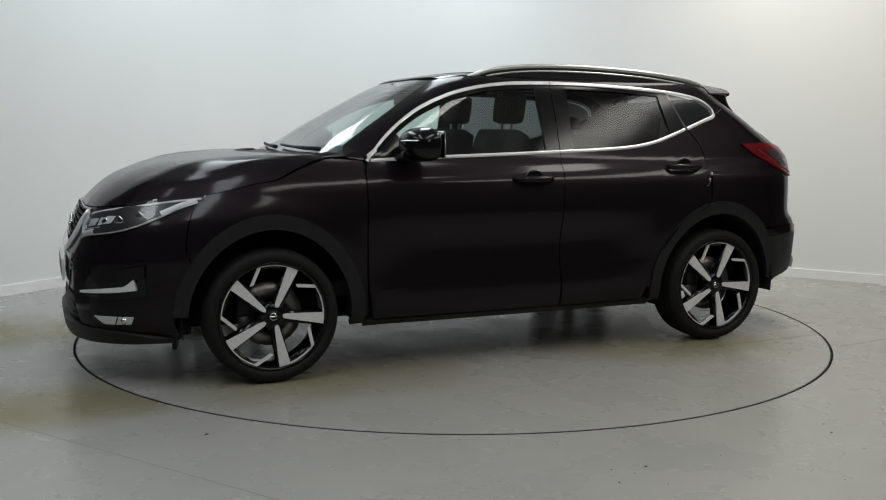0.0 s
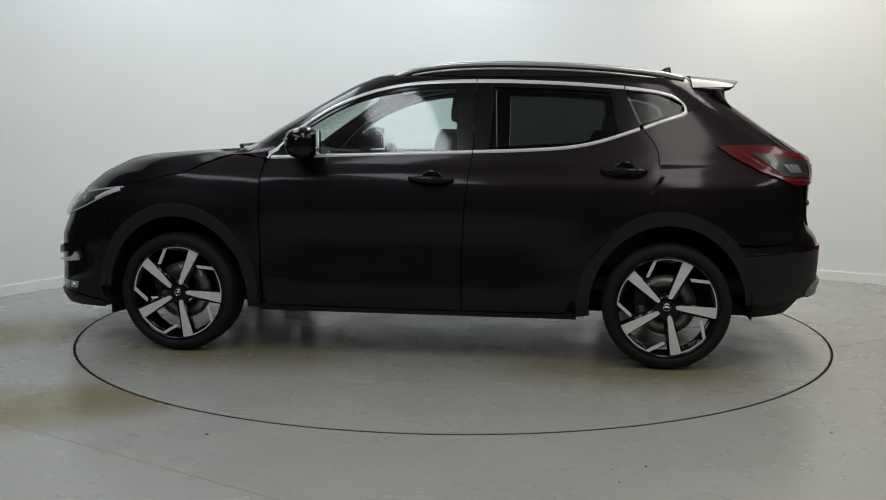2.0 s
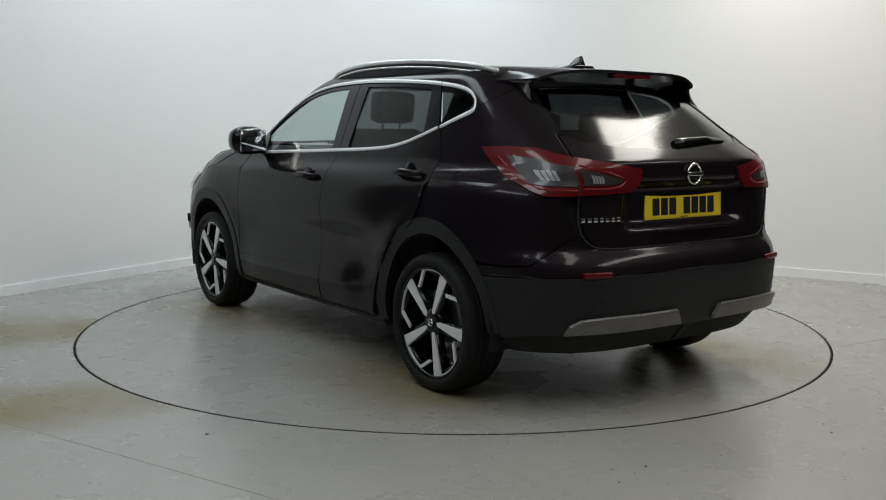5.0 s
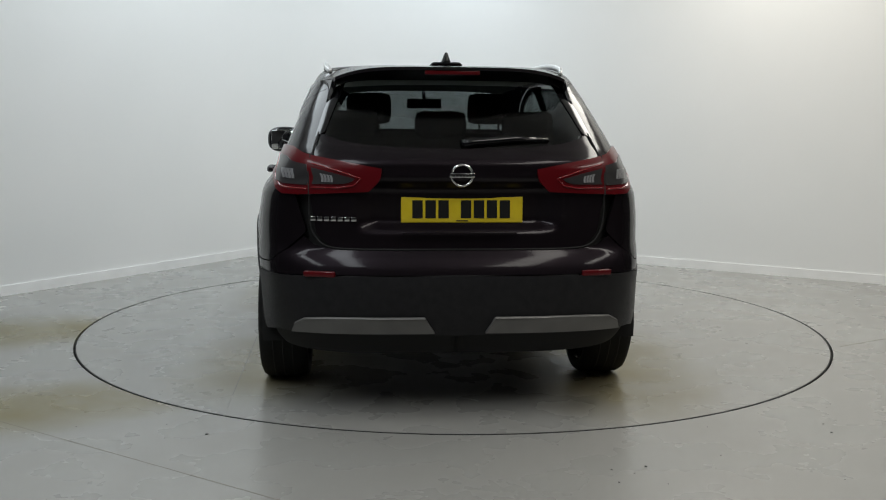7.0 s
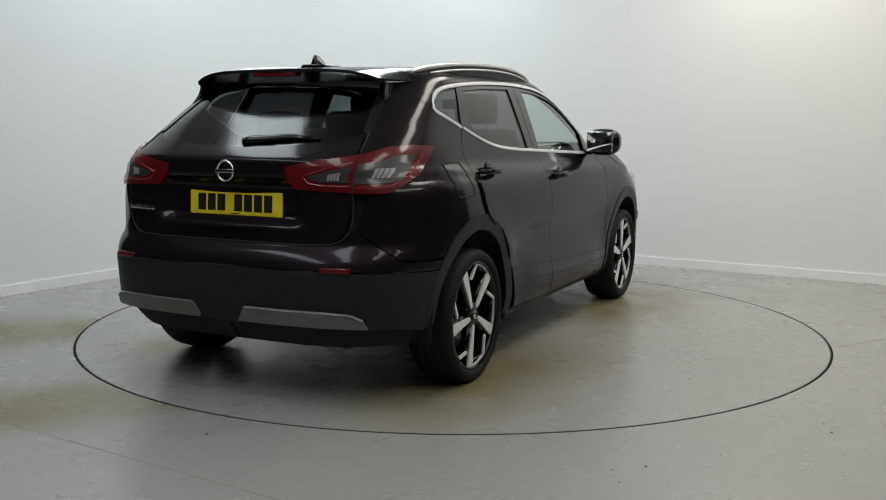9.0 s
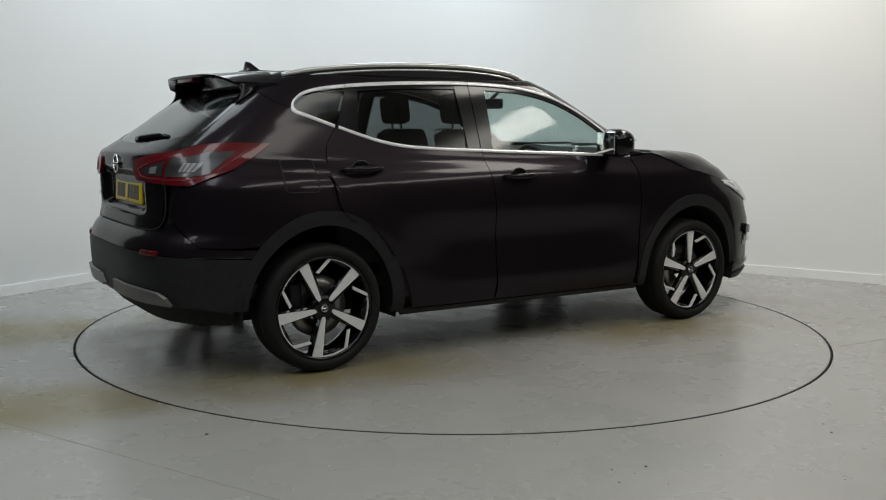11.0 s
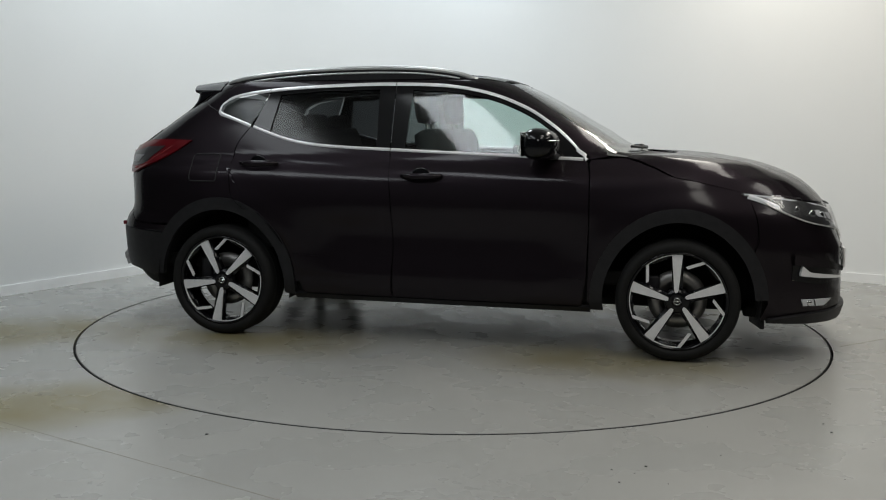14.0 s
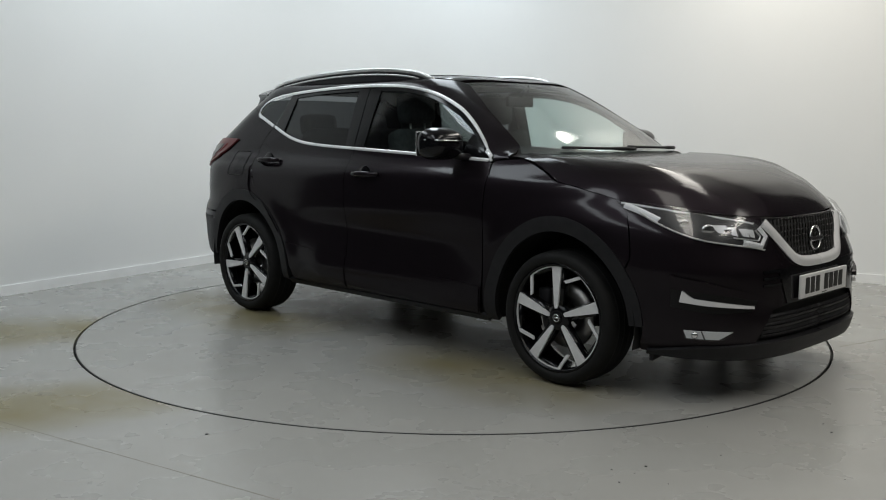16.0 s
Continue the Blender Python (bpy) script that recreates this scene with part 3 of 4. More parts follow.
for s in SIDES:
    d = panel("front_door", PAINT, car, s, coons([DOOR_F[0], DOOR_B[0]], BELT_F, DOOR_F, DOOR_B, 30, 36))
    panel("lower_door_panel", PAINT, d, s, coons([(0.806, 0.284), (-0.253, 0.284)], CREASE_F, None, None, 20, 6), 0.006, 0.008, "raised lower door panel")
    door_handle(d, -0.09, 0.965, s)
    top = [p for p in DLO_TOP if p.x > -0.30] + [Vector((-0.30, 1.492))]
    gl_top = in_from(top, 0.03)
    bottom = [(0.79, 1.085), (0.4, 1.10), (0.0, 1.113), (-0.225, 1.12)]
    gt = [p for p in gl_top if p.x > -0.205 and p.y > 1.088]
    panel("window_glass", CLEAR, d, s, coons(bottom, gt + [Vector((-0.205, gt[-1].y))], None, None, 30, 12), -0.012, 0, "lightly tinted green window glass")
    panel("window_frame", GLOSS, d, s, coons(in_from(top, 0.036), in_from(top, 0.002), None, None, 40, 2), -0.004, 0.01)
    panel("door_pillar", GLOSS, d, s, coons([(-0.297, 1.112), (-0.215, 1.109)], [(-0.300, 1.492), (-0.195, 1.49)], None, None, 3, 12), -0.003, 0.01, "gloss black door pillar")
    strip("waist_trim", BRIGHT, d, s, [(0.80, 1.0735), (0.4, 1.0895), (0.0, 1.1025), (-0.295, 1.1135)], 0.017, 0.006, "chrome waist trim")
    strip("upper_trim", BRIGHT, d, s, [p for p in in_from(DLO_TOP, 0.004) if p.x > -0.295] + [Vector((-0.301, 1.489))], 0.019, 0.006, "chrome window surround")

    d = panel("rear_door", PAINT, car, s, coons([(-0.264, 0.276), (-0.80, 0.276)], BELT_R, [(-0.264, 0.276), (-0.257, 0.576), (-0.273, 0.85), (-0.301, 1.108)], DOOR_R, 30, 36))
    panel("lower_door_panel", PAINT, d, s, coons([(-0.269, 0.284), (-0.796, 0.284)], CREASE_R, None, None, 16, 6), 0.006, 0.008, "raised lower door panel")
    door_handle(d, -1.085, 1.02, s)
    top = [Vector((-0.304, 1.492))] + [p for p in DLO_TOP if -1.085 < p.x < -0.304]
    panel("door_pillar", GLOSS, d, s, coons([(-0.303, 1.112), (-0.385, 1.117)], [(-0.306, 1.492), (-0.40, 1.49)], None, None, 3, 12), -0.003, 0.01, "gloss black door pillar")
    panel("window_glass", PRIVACY, d, s, coons([(-0.39, 1.125), (-0.62, 1.132), (-0.80, 1.148), (-0.94, 1.176), (-1.075, 1.216)], [(-0.40, 1.465), (-0.75, 1.455), (-1.02, 1.433)], None, None, 24, 12), -0.012, 0, "dark privacy window glass")
    panel("window_frame", GLOSS, d, s, coons([(-0.38, 1.46), (-0.75, 1.45), (-1.03, 1.428)], top, None, None, 24, 2), -0.004, 0.01)
    panel("window_post", GLOSS, d, s, coons([(-1.06, 1.205), (-1.172, 1.24)], [(-1.01, 1.455), (-1.078, 1.455)], None, None, 3, 10), -0.003, 0.01)
    strip("waist_trim", BRIGHT, d, s, in_from(BELT_R, -0.006)[:-1], 0.017, 0.006, "chrome waist trim")
    strip("upper_trim", BRIGHT, d, s, [Vector((-0.306, 1.489))] + [p for p in in_from(DLO_TOP, 0.004) if -1.075 < p.x < -0.312] + [Vector((-1.083, 1.4535))], 0.019, 0.006, "chrome window surround")
    # fixed quarter window behind the rear door
    q = panel("quarter_window", PRIVACY, car, s, coons([S(-1.185, 1.252), S(-1.30, 1.293), S(-1.385, 1.325)], [S(-1.09, 1.447), S(-1.285, 1.412), S(-1.372, 1.365)], None, None, 12, 10), -0.008, 0, "dark tinted quarter window")
    strip("quarter_trim", BRIGHT, q, s, [Vector((-1.089, 1.4525))] + [p for p in in_from(DLO_TOP, 0.004) if p.x < -1.10] + [Vector(S(-1.385, 1.312)), Vector(S(-1.30, 1.284)), Vector(S(-1.186, 1.243))], 0.019, 0.006, "chrome quarter window trim")

    # sill
    panel("sill", PLASTIC, car, s, coons([(0.86, 0.243), (-0.86, 0.243)], [(0.86, 0.272), (-0.86, 0.272)], None, None, 24, 4), 0.004, 0.02, "matt black sill")

    # front wing: between arch, door, bonnet and bumper
    outer = [(0.846, 0.30), (0.848, 0.72), (0.844, 1.0), (0.83, 1.07), (1.025, 1.0855)] + [Vector(p) - Vector((0, 0.0015)) for p in SHUT[::-1][1:]] + [S(1.70, 0.80), S(1.72, 0.655)]
    panel("front_wing", PAINT, car, s, coons(arch(HUBS[0], 0.462, 183, 36, 40), along(outer, 80), None, None, 64, 18))
    panel("arch_cladding", PLASTIC, car, s, coons(arch(HUBS[0], 0.398, 190, 3, 40), arch(HUBS[0], 0.466, 188, 3, 40), None, None, 48, 4), 0.006, 0.03, "matt black wheel arch cladding")
    # rear quarter
    outer = [p for p in DR if 0.56 < p.y < 0.99] + [DR_MID, (-1.5, 1.0), S(-1.82, 1.0), S(-2.0, 0.96), S(-2.03, 0.80), S(-1.93, 0.665), S(-1.80, 0.655)]
    panel("rear_quarter", PAINT, car, s, coons(arch(HUBS[1], 0.462, 32, 136, 40), along(outer, 80), None, None, 64, 16))
    panel("quarter_flange", PAINT, car, s, coons(arch(HUBS[1], 0.45, 0, 105, 30), [p + Vector((0.022, 0.004)) for p in DOOR_R if 0.33 < p.y < 1.1], None, None, 30, 8), -0.003, 0)
    panel("upper_quarter", PAINT, car, s, coons([DR_MID, S(-1.6, 1.0), S(-1.9, 1.0), B(0.645, 1.0)],
          BELT_Q + [S(-1.415, 1.33), S(-1.50, 1.37), B(0.545, 1.43)], [DR_MID] + [p for p in DR if 1.01 < p.y < 1.225] + [BELT_Q[0]], [B(0.645, 1.0), B(0.635, 1.12), B(0.60, 1.25), B(0.545, 1.43)], 30, 20))
    panel("arch_cladding", PLASTIC, car, s, coons(arch(HUBS[1], 0.398, 177, -8, 40), arch(HUBS[1], 0.466, 177, -8, 40), None, None, 48, 4), 0.006, 0.03, "matt black wheel arch cladding")

    # windscreen pillar and roof side
    roof_edge = [(0.95, 1.094), F(0.70, 1.13), F(0.655, 1.22), F(0.595, 1.34), F(0.53, 1.44), F(0.50, 1.495), S(0.12, 1.522), S(-0.3, 1.533), S(-0.8, 1.53), S(-1.2, 1.512), S(-1.38, 1.49), S(-1.50, 1.46)]
    lower = [Vector(S(0.835, 1.073))] + in_from(DLO_TOP, -0.008) + [Vector(S(-1.413, 1.335))]
    panel("roof_side", PAINT, car, s, coons(lower, smooth_line(roof_edge, 5), None, [lower[-1], S(-1.46, 1.40), S(-1.50, 1.46)], 70, 8))

    panel("pillar_cap", PAINT, car, s, coons([S(-1.416, 1.334), S(-1.50, 1.374), B(0.552, 1.43)], [S(-1.418, 1.340), S(-1.46, 1.402), S(-1.502, 1.462)], None, None, 14, 6), 0, 0.006)

# roof with dark glass panel
EDGE = spline((-1.50, 1.462), (-1.38, 1.492), (-1.2, 1.514), (-0.8, 1.532), (-0.3, 1.535), (0.12, 1.524), (0.36, 1.498))


def roof_grid(x0, x1, frac, n, lift=0.0, bow0=0.0, bow1=0.0):
    g = []
    for i in range(n + 1):
        row = []
        for j in range(25):
            t = (j / 12 - 1) * frac
            x = x0 + (x1 - x0) * i / n - (bow0 * (1 - i / n) + bow1 * i / n) * t * t
            y = t * (girth(x, EDGE(x)) if x < 0.1 else girth(0.1, EDGE(0.1)) - 0.16 * (x - 0.1) / 0.26 * 0.6)
            row.append(Vector((x, y, height(x, y) + lift)))
        g.append(row)
    return g


part("roof", sheet(bmesh.new(), roof_grid(0.345, -1.50, 0.985, 44, 0, 0.04, -0.04)), PAINT, car)
part("roof_glass", sheet(bmesh.new(), roof_grid(0.20, -0.95, 0.80, 24, 0.003, 0.07, 0), 0.006), GLOSS, car, "dark glass roof panel")
for s in SIDES:
    rail = [(0.16, 0.57, 1.515)] + [(x, 0.605 - 0.03 * ((x + 0.6) / 0.8) ** 2, z) for x, z in ((0.06, 1.551), (-0.05, 1.570), (-0.2, 1.583), (-0.4, 1.588), (-0.65, 1.584), (-0.9, 1.572), (-1.1, 1.555), (-1.28, 1.532))] + [(-1.40, 0.56, 1.505)]
    rail = smooth_line([(x, y, z + 0.010) for x, y, z in rail], 4)
    part("roof_rail", tube([(p.x, p.y * s, p.z - 0.012) for p in rail], 0.0095, 12, 1.35), RAIL, car, "satin silver roof rail")
    part("rail_bead", tube([(p.x, (p.y + 0.009) * s, p.z - 0.040) for p in rail[4:-4]], 0.0055, 8), RAIL, car, "thin silver bead under the roof rail")
    bm = bmesh.new()
    for off in (-0.008, 0.008):
        lines = [[Vector((p.x, (p.y + off) * s, height(p.x, p.y) - 0.003 + (p.z - 0.02 - height(p.x, p.y)) * k)) for p in rail] for k in (0, 0.5, 1)]
        sheet(bm, lines, 0)
    part("rail_filler", bm, PLASTIC, car, "black filler under the roof rail")

# bonnet
EDGE_PTS = [flat(p.x, p.y) for p in along(SHUT, 26)]
END = EDGE_PTS[-1]
bon = []
for i in range(27):
    row = []
    for j in range(41):
        t = j / 20 - 1
        a = abs(t)
        z = 0.835 + 0.073 * a ** 2.2
        f0, f1 = F(0, z)[0], S(1.66, 0.908)[0]
        p = flat(f0 + (f1 - f0) * a ** 1.05, z)
        q = Vector((1.30 - 0.27 * a ** 2.4, END.y * a, 0))
        b = i / 26
        x, y = p.x + (q.x - p.x) * b, p.y + (q.y - p.y) * b
        e = EDGE_PTS[i] - (EDGE_PTS[0] + (EDGE_PTS[-1] - EDGE_PTS[0]) * b)
        x, y = x + e.x * a ** 5, y + (e.y - 0.0015 * min(1, 5 * b)) * a ** 5
        h = z if i == 0 else height(x, y)
        ridge = 0.010 * math.exp(-((y - (0.56 + 0.10 * b)) / 0.05) ** 2) * math.sin(math.pi * min(b * 1.0 + 0.08, 1))
        row.append(Vector((x, y if t >= 0 else -y, h + ridge)))
    bon.append(row)
bonnet = part("bonnet", sheet(bmesh.new(), bon, 0.015), PAINT, car, "creased dark bonnet")

# cowl, windscreen, wipers
cowl = [[Vector((1.33 - 0.27 * (abs(t) / 10) ** 2.4 - 0.24 * k / 3, 0.075 * t, 0.0)) for t in range(-10, 11)] for k in range(4)]
for row in cowl:
    for p in row:
        p.z = height(p.x, p.y) - 0.014
part("cowl", sheet(bmesh.new(), cowl, 0), PLASTIC, car, "black plastic cowl")
ws_line = [F(0.72, 1.112), F(0.655, 1.22), F(0.595, 1.34), F(0.53, 1.44), F(0.49, 1.497)]
ws_mid = [F(0, 1.112), F(0, 1.25), F(0, 1.4), F(0, 1.51)]
panel("windscreen", SCREEN, car, 1, coons([ws_line[0], F(0.4, 1.112), F(0, 1.112)], [ws_line[-1], F(0.3, 1.508), F(0, 1.512)], ws_line, ws_mid, 20, 16), -0.004, 0, "clear windscreen glass", both=True)
wip = ((0.64, 0.06), (0.08, -0.50))
for y0, y1 in wip:
    pts = []
    for k in range(9):
        y = y0 + (y1 - y0) * k / 8
        z = 1.119 + 0.012 * k / 8
        p = flat(*F(abs(y), z))
        pts.append((p.x + 0.014, y, z + 0.010))
    part("wiper", tube(pts, [0.012] * 3 + [0.008] * 6, 6), PLASTIC, car)

# ---- the car's front ----
BOWL = material("lamp_bowl", (0.03, 0.03, 0.032), 0.3, 0.1)
BON_EDGE = [(F(0, 0.835 + 0.073 * a ** 2.2)[0] + (S(1.66, 0.908)[0] - F(0, 0.835 + 0.073 * a ** 2.2)[0]) * a ** 1.05, 0.829 + 0.073 * a ** 2.2) for a in [1 - k / 14 for k in range(15)]]
fb_left = [S(1.75, 0.235), S(1.786, 0.33), S(1.757, 0.49), S(1.703, 0.598), S(1.726, 0.655), S(1.706, 0.80), BON_EDGE[0]]
grid = coons([S(1.75, 0.235), S(1.95, 0.24), F(0.66, 0.245), F(0.54, 0.27), F(0.49, 0.36), F(0.43, 0.435), F(0.3, 0.45), F(0, 0.45)], BON_EDGE, fb_left, [F(0, 0.45), F(0, 0.829)], 60, 40)
bumper = panel("front_bumper", PAINT, car, 1, grid, 0, 0.012, "body-coloured front bumper", both=True)
panel("bumper_lip", PLASTIC, bumper, 1, coons([S(1.78, 0.232), S(1.95, 0.224), F(0.5, 0.222), F(0, 0.222)], [S(1.79, 0.250), S(2.0, 0.280), F(0.55, 0.29), F(0, 0.285)], None, None, 30, 5), 0.016, 0.05, "matt black lower lip", both=True)
panel("lower_intake", INNER, bumper, 1, coons([F(0.60, 0.25), F(0, 0.25)], [F(0.50, 0.46), F(0, 0.46)], None, None, 16, 8), -0.026, 0.01, "black lower air intake", both=True)
for z in (0.325, 0.36, 0.395):
    for s in SIDES:
        strip("intake_slat", PLASTIC, bumper, s, [F(y, z) for y in (0.50, 0.4, 0.3, 0.2, 0.1, 0.0)], 0.010, -0.012, "", 0.012)
panel("number_mount", GLOSS, bumper, 1, coons([F(0.33, 0.452), F(0, 0.452)], [F(0.40, 0.615), F(0, 0.60)], None, None, 12, 6), 0.005, 0.02, both=True)
grille = panel("grille", INNER, car, 1, coons([F(0.20, 0.645), F(0, 0.645)], [F(0.385, 0.822), F(0, 0.822)], None, None, 16, 8), 0.004, 0.01, "black honeycomb grille", both=True)
bm = bmesh.new()
for r in range(7):
    z = 0.655 + 0.026 * r
    for c in range(-13, 14):
        y = c * 0.031 + (r % 2) * 0.0155
        if abs(y) > 0.19 + (z - 0.645) * 1.0 - 0.01:
            continue
        p = onbody(*F(abs(y), z), 1 if y >= 0 else -1, 0.008)
        ring = [(p.x, p.y + 0.0155 * math.sin(k * math.pi / 3), p.z + 0.0165 * math.cos(k * math.pi / 3)) for k in range(7)]
        tube(ring, 0.0022, 4, 1, bm)
part("grille_mesh", bm, GLOSS, grille)
for s in SIDES:
    vline = smooth_line([F(0.395, 0.815), F(0.335, 0.75), F(0.27, 0.68), F(0.225, 0.645), F(0.14, 0.628), F(0.0, 0.625)], 5)
    strip("grille_surround", BRIGHT, grille, s, vline, 0.045, 0.020, "bright chrome V-shaped grille bar", 0.03)
    strip("bonnet_trim", GLOSS, grille, s, [F(0.40, 0.825), F(0.2, 0.822), F(0.0, 0.822)], 0.02, 0.006)
    bm = bmesh.new()
    for k in range(3):
        z = 0.60 - 0.03 * k
        sheet(bm, [[onbody(*F(y, zz), s, 0.006) for y in (0.50, 0.46, 0.42, 0.38)] for zz in (z, z + 0.012)], 0.006)
    part("side_vent", bm, GLOSS, bumper)

    # headlamp: dark bowl, bright signature, projectors, clear cover
    lamp = panel("headlamp", BOWL, car, s, coons([S(1.625, 0.903), S(1.80, 0.825), S(1.98, 0.752), F(0.47, 0.700), F(0.43, 0.712)], [S(1.625, 0.906), S(1.85, 0.878), F(0.62, 0.851), F(0.44, 0.815)], None, [F(0.43, 0.712), F(0.385, 0.757), F(0.44, 0.815)], 30, 8), 0.003, 0.01, "clear headlamp with bright light signature")
    strip("light_signature", DRL, lamp, s, smooth_line([S(1.66, 0.892), S(1.74, 0.866), S(1.82, 0.832)], 6), 0.024, 0.012, "white daytime running light", 0.006)
    strip("light_signature", DRL, lamp, s, [F(0.56, 0.738), F(0.52, 0.731), F(0.46, 0.718), F(0.415, 0.757), F(0.44, 0.797)], 0.024, 0.014, "white daytime running light", 0.006)
    strip("lamp_rim", RAIL, lamp, s, smooth_line([S(1.70, 0.886), S(1.80, 0.828), S(1.98, 0.756), F(0.53, 0.717), F(0.45, 0.700)], 6), 0.007, 0.012, "thin silver lower edge", 0.006)
    strip("lamp_rim", RAIL, lamp, s, [F(0.60, 0.760), F(0.52, 0.748), F(0.47, 0.742), F(0.452, 0.760), F(0.47, 0.785)], 0.006, 0.012, "", 0.006)
    for y0, z0, w0 in ((0.655, 0.800, 0.05), (0.60, 0.79, 0.03), (0.55, 0.783, 0.04), (0.51, 0.778, 0.03)):
        panel("lamp_cell", REFLECTOR, lamp, s, coons([F(y0, z0 - 0.018), F(y0 - w0 * 0.8, z0 - 0.024)], [F(y0 + 0.006, z0 + 0.014), F(y0 - w0, z0 + 0.012)], None, None, 4, 3), 0.006, 0.006)
    strip("lamp_brow", DRL, lamp, s, [S(1.64, 0.902), S(1.75, 0.889), S(1.87, 0.87), F(0.60, 0.842), F(0.46, 0.815)], 0.008, 0.009, "", 0.004)
    for x, z, r in ((1.915, 0.82, 0.025), (2.00, 0.795, 0.030), (2.055, 0.785, 0.022)):
        p = onbody(*S(x, z), s, 0.002)
        bm = bmesh.new()
        bmesh.ops.create_uvsphere(bm, u_segments=20, v_segments=12, radius=r)
        bmesh.ops.transform(bm, matrix=Matrix.Translation(p) @ pose(0, 0, 0, 0, 0, 40 * s) @ Matrix.Diagonal((0.25, 1, 0.85, 1)), verts=bm.verts)
        part("projector", bm, CHROME, lamp)
    panel("lamp_cover", LENS, lamp, s, coons([S(1.615, 0.902), S(1.80, 0.820), S(1.98, 0.747), F(0.47, 0.694), F(0.42, 0.707)], [S(1.615, 0.908), S(1.85, 0.883), F(0.62, 0.856), F(0.43, 0.821)], None, [F(0.42, 0.707), F(0.375, 0.757), F(0.43, 0.821)], 30, 8), 0.022, 0.0, "clear lamp cover")
    # fin above the fog lamp, and the fog lamp
    panel("fin_recess", GLOSS, bumper, s, coons([S(1.90, 0.455), S(2.05, 0.43), F(0.56, 0.435)], [S(1.90, 0.60), S(2.04, 0.565), F(0.52, 0.50)], None, None, 14, 5), 0.003, 0.01)
    panel("fin", BRIGHT, bumper, s, coons([S(1.935, 0.482), S(2.03, 0.468), F(0.56, 0.450)], [S(1.945, 0.535), S(1.985, 0.498), F(0.56, 0.462)], None, None, 14, 3), 0.020, 0.02, "satin silver fin")
    panel("fin_shelf", PAINT, bumper, s, coons([S(1.90, 0.54), S(2.03, 0.525), F(0.54, 0.485)], [S(1.90, 0.60), S(2.04, 0.57), F(0.52, 0.505)], None, None, 14, 3), 0.022, 0.02)
    fog = panel("fog_lamp", REFLECTOR, bumper, s, coons([S(1.965, 0.320), F(0.69, 0.315)], [S(1.955, 0.354), F(0.645, 0.349)], None, None, 8, 4), 0.008, 0.02, "clear fog lamp")
    p = onbody(*S(1.995, 0.335), s, 0.004)
    bm = bmesh.new()
    bmesh.ops.create_uvsphere(bm, u_segments=16, v_segments=10, radius=0.017)
    bmesh.ops.transform(bm, matrix=Matrix.Translation(p), verts=bm.verts)
    part("fog_bulb", bm, CHROME, fog)
    strip("fog_divider", GLOSS, fog, s, [S(2.03, 0.316), S(2.02, 0.352)], 0.006, 0.012, "", 0.006)
    panel("fog_cover", LENS, fog, s, coons([S(1.960, 0.316), F(0.685, 0.311)], [S(1.950, 0.358), F(0.64, 0.353)], None, None, 8, 4), 0.016, 0.0)
    bm = boxed(1.75, 0.64 * s, 0.205, 0.02, 0.22, 0.06, 0.004, pose(0, 0, 0, 0, 0, -12 * s).to_4x4())
    part("air_deflector", bm, PLASTIC, car)


def emblem(parent, centre, turn, r):
    """A plain bright ring with a bar across it, on a dark disc."""
    m = Matrix.Translation(centre) @ turn
    bm = spin([(r * 0.80, -0.004), (r, -0.004), (r, 0.005), (r * 0.9, 0.008), (r * 0.80, 0.005)], 40)
    box(bm, 0, 0.006, 0, r * 2.15, 0.010, r * 0.36, 0.002)
    bmesh.ops.transform(bm, matrix=m, verts=bm.verts)
    e = part("emblem", bm, CHROME, parent, "chrome ring emblem with a cross bar")
    bm = bmesh.new()
    for k in range(6):
        box(bm, (k - 2.5) * r * 0.29, 0.0115, 0, r * 0.2, 0.002, r * 0.2)
    bmesh.ops.transform(bm, matrix=m, verts=bm.verts)
    part("emblem_bars", bm, BLACK, e, smooth=False)


def number_plate(parent, centre, turn, mat, label):
    """A plate with plain bars in place of its characters."""
    m = Matrix.Translation(centre) @ turn
    bm = boxed(0, 0, 0, 0.520, 0.012, 0.111, 0.004)
    bmesh.ops.transform(bm, matrix=m, verts=bm.verts)
    p = part("number_plate", bm, mat, parent, label)
    x = -0.205
    for k in range(7):
        if k == 4:
            x += 0.04
        bm = boxed(x + 0.022, 0.0065, 0.002, 0.044, 0.003, 0.076, 0.001)
        bmesh.ops.transform(bm, matrix=m, verts=bm.verts)
        part("plate_bar", bm, BLACK, p, smooth=False)
        x += 0.0555
    bm = boxed(0, 0.0065, -0.047, 0.05, 0.002, 0.004)
    bmesh.ops.transform(bm, matrix=m, verts=bm.verts)
    part("maker_bar", bm, BLACK, p, smooth=False)


FRONT_TURN, REAR_TURN = pose(0, 0, 0, 0, 0, -90), pose(0, 0, 0, 0, 0, 90)
emblem(grille, (nose(0.725) + 0.024, 0, 0.725), FRONT_TURN @ pose(0, 0, 0, 6), 0.062)
number_plate(car, (2.243, 0, 0.52), FRONT_TURN, WHITE, "white number plate with plain dark bars")

# ---- the car's rear ----
GLASS_LOW = smooth_line([B(0.605, 1.21), B(0.50, 1.178), B(0.30, 1.157), B(0, 1.15)], 6)
tg = coons([B(0.55, 0.735), B(0.3, 0.732), B(0, 0.732)], GLASS_LOW, [B(0.55, 0.735), B(0.615, 0.79), B(0.635, 0.9), B(0.638, 1.0), B(0.63, 1.12), B(0.605, 1.21)], [B(0, 0.732), B(0, 1.15)], 40, 44)


def step(a, b, v):
    t = min(max((v - a) / (b - a), 0), 1)
    return t * t * (3 - 2 * t)


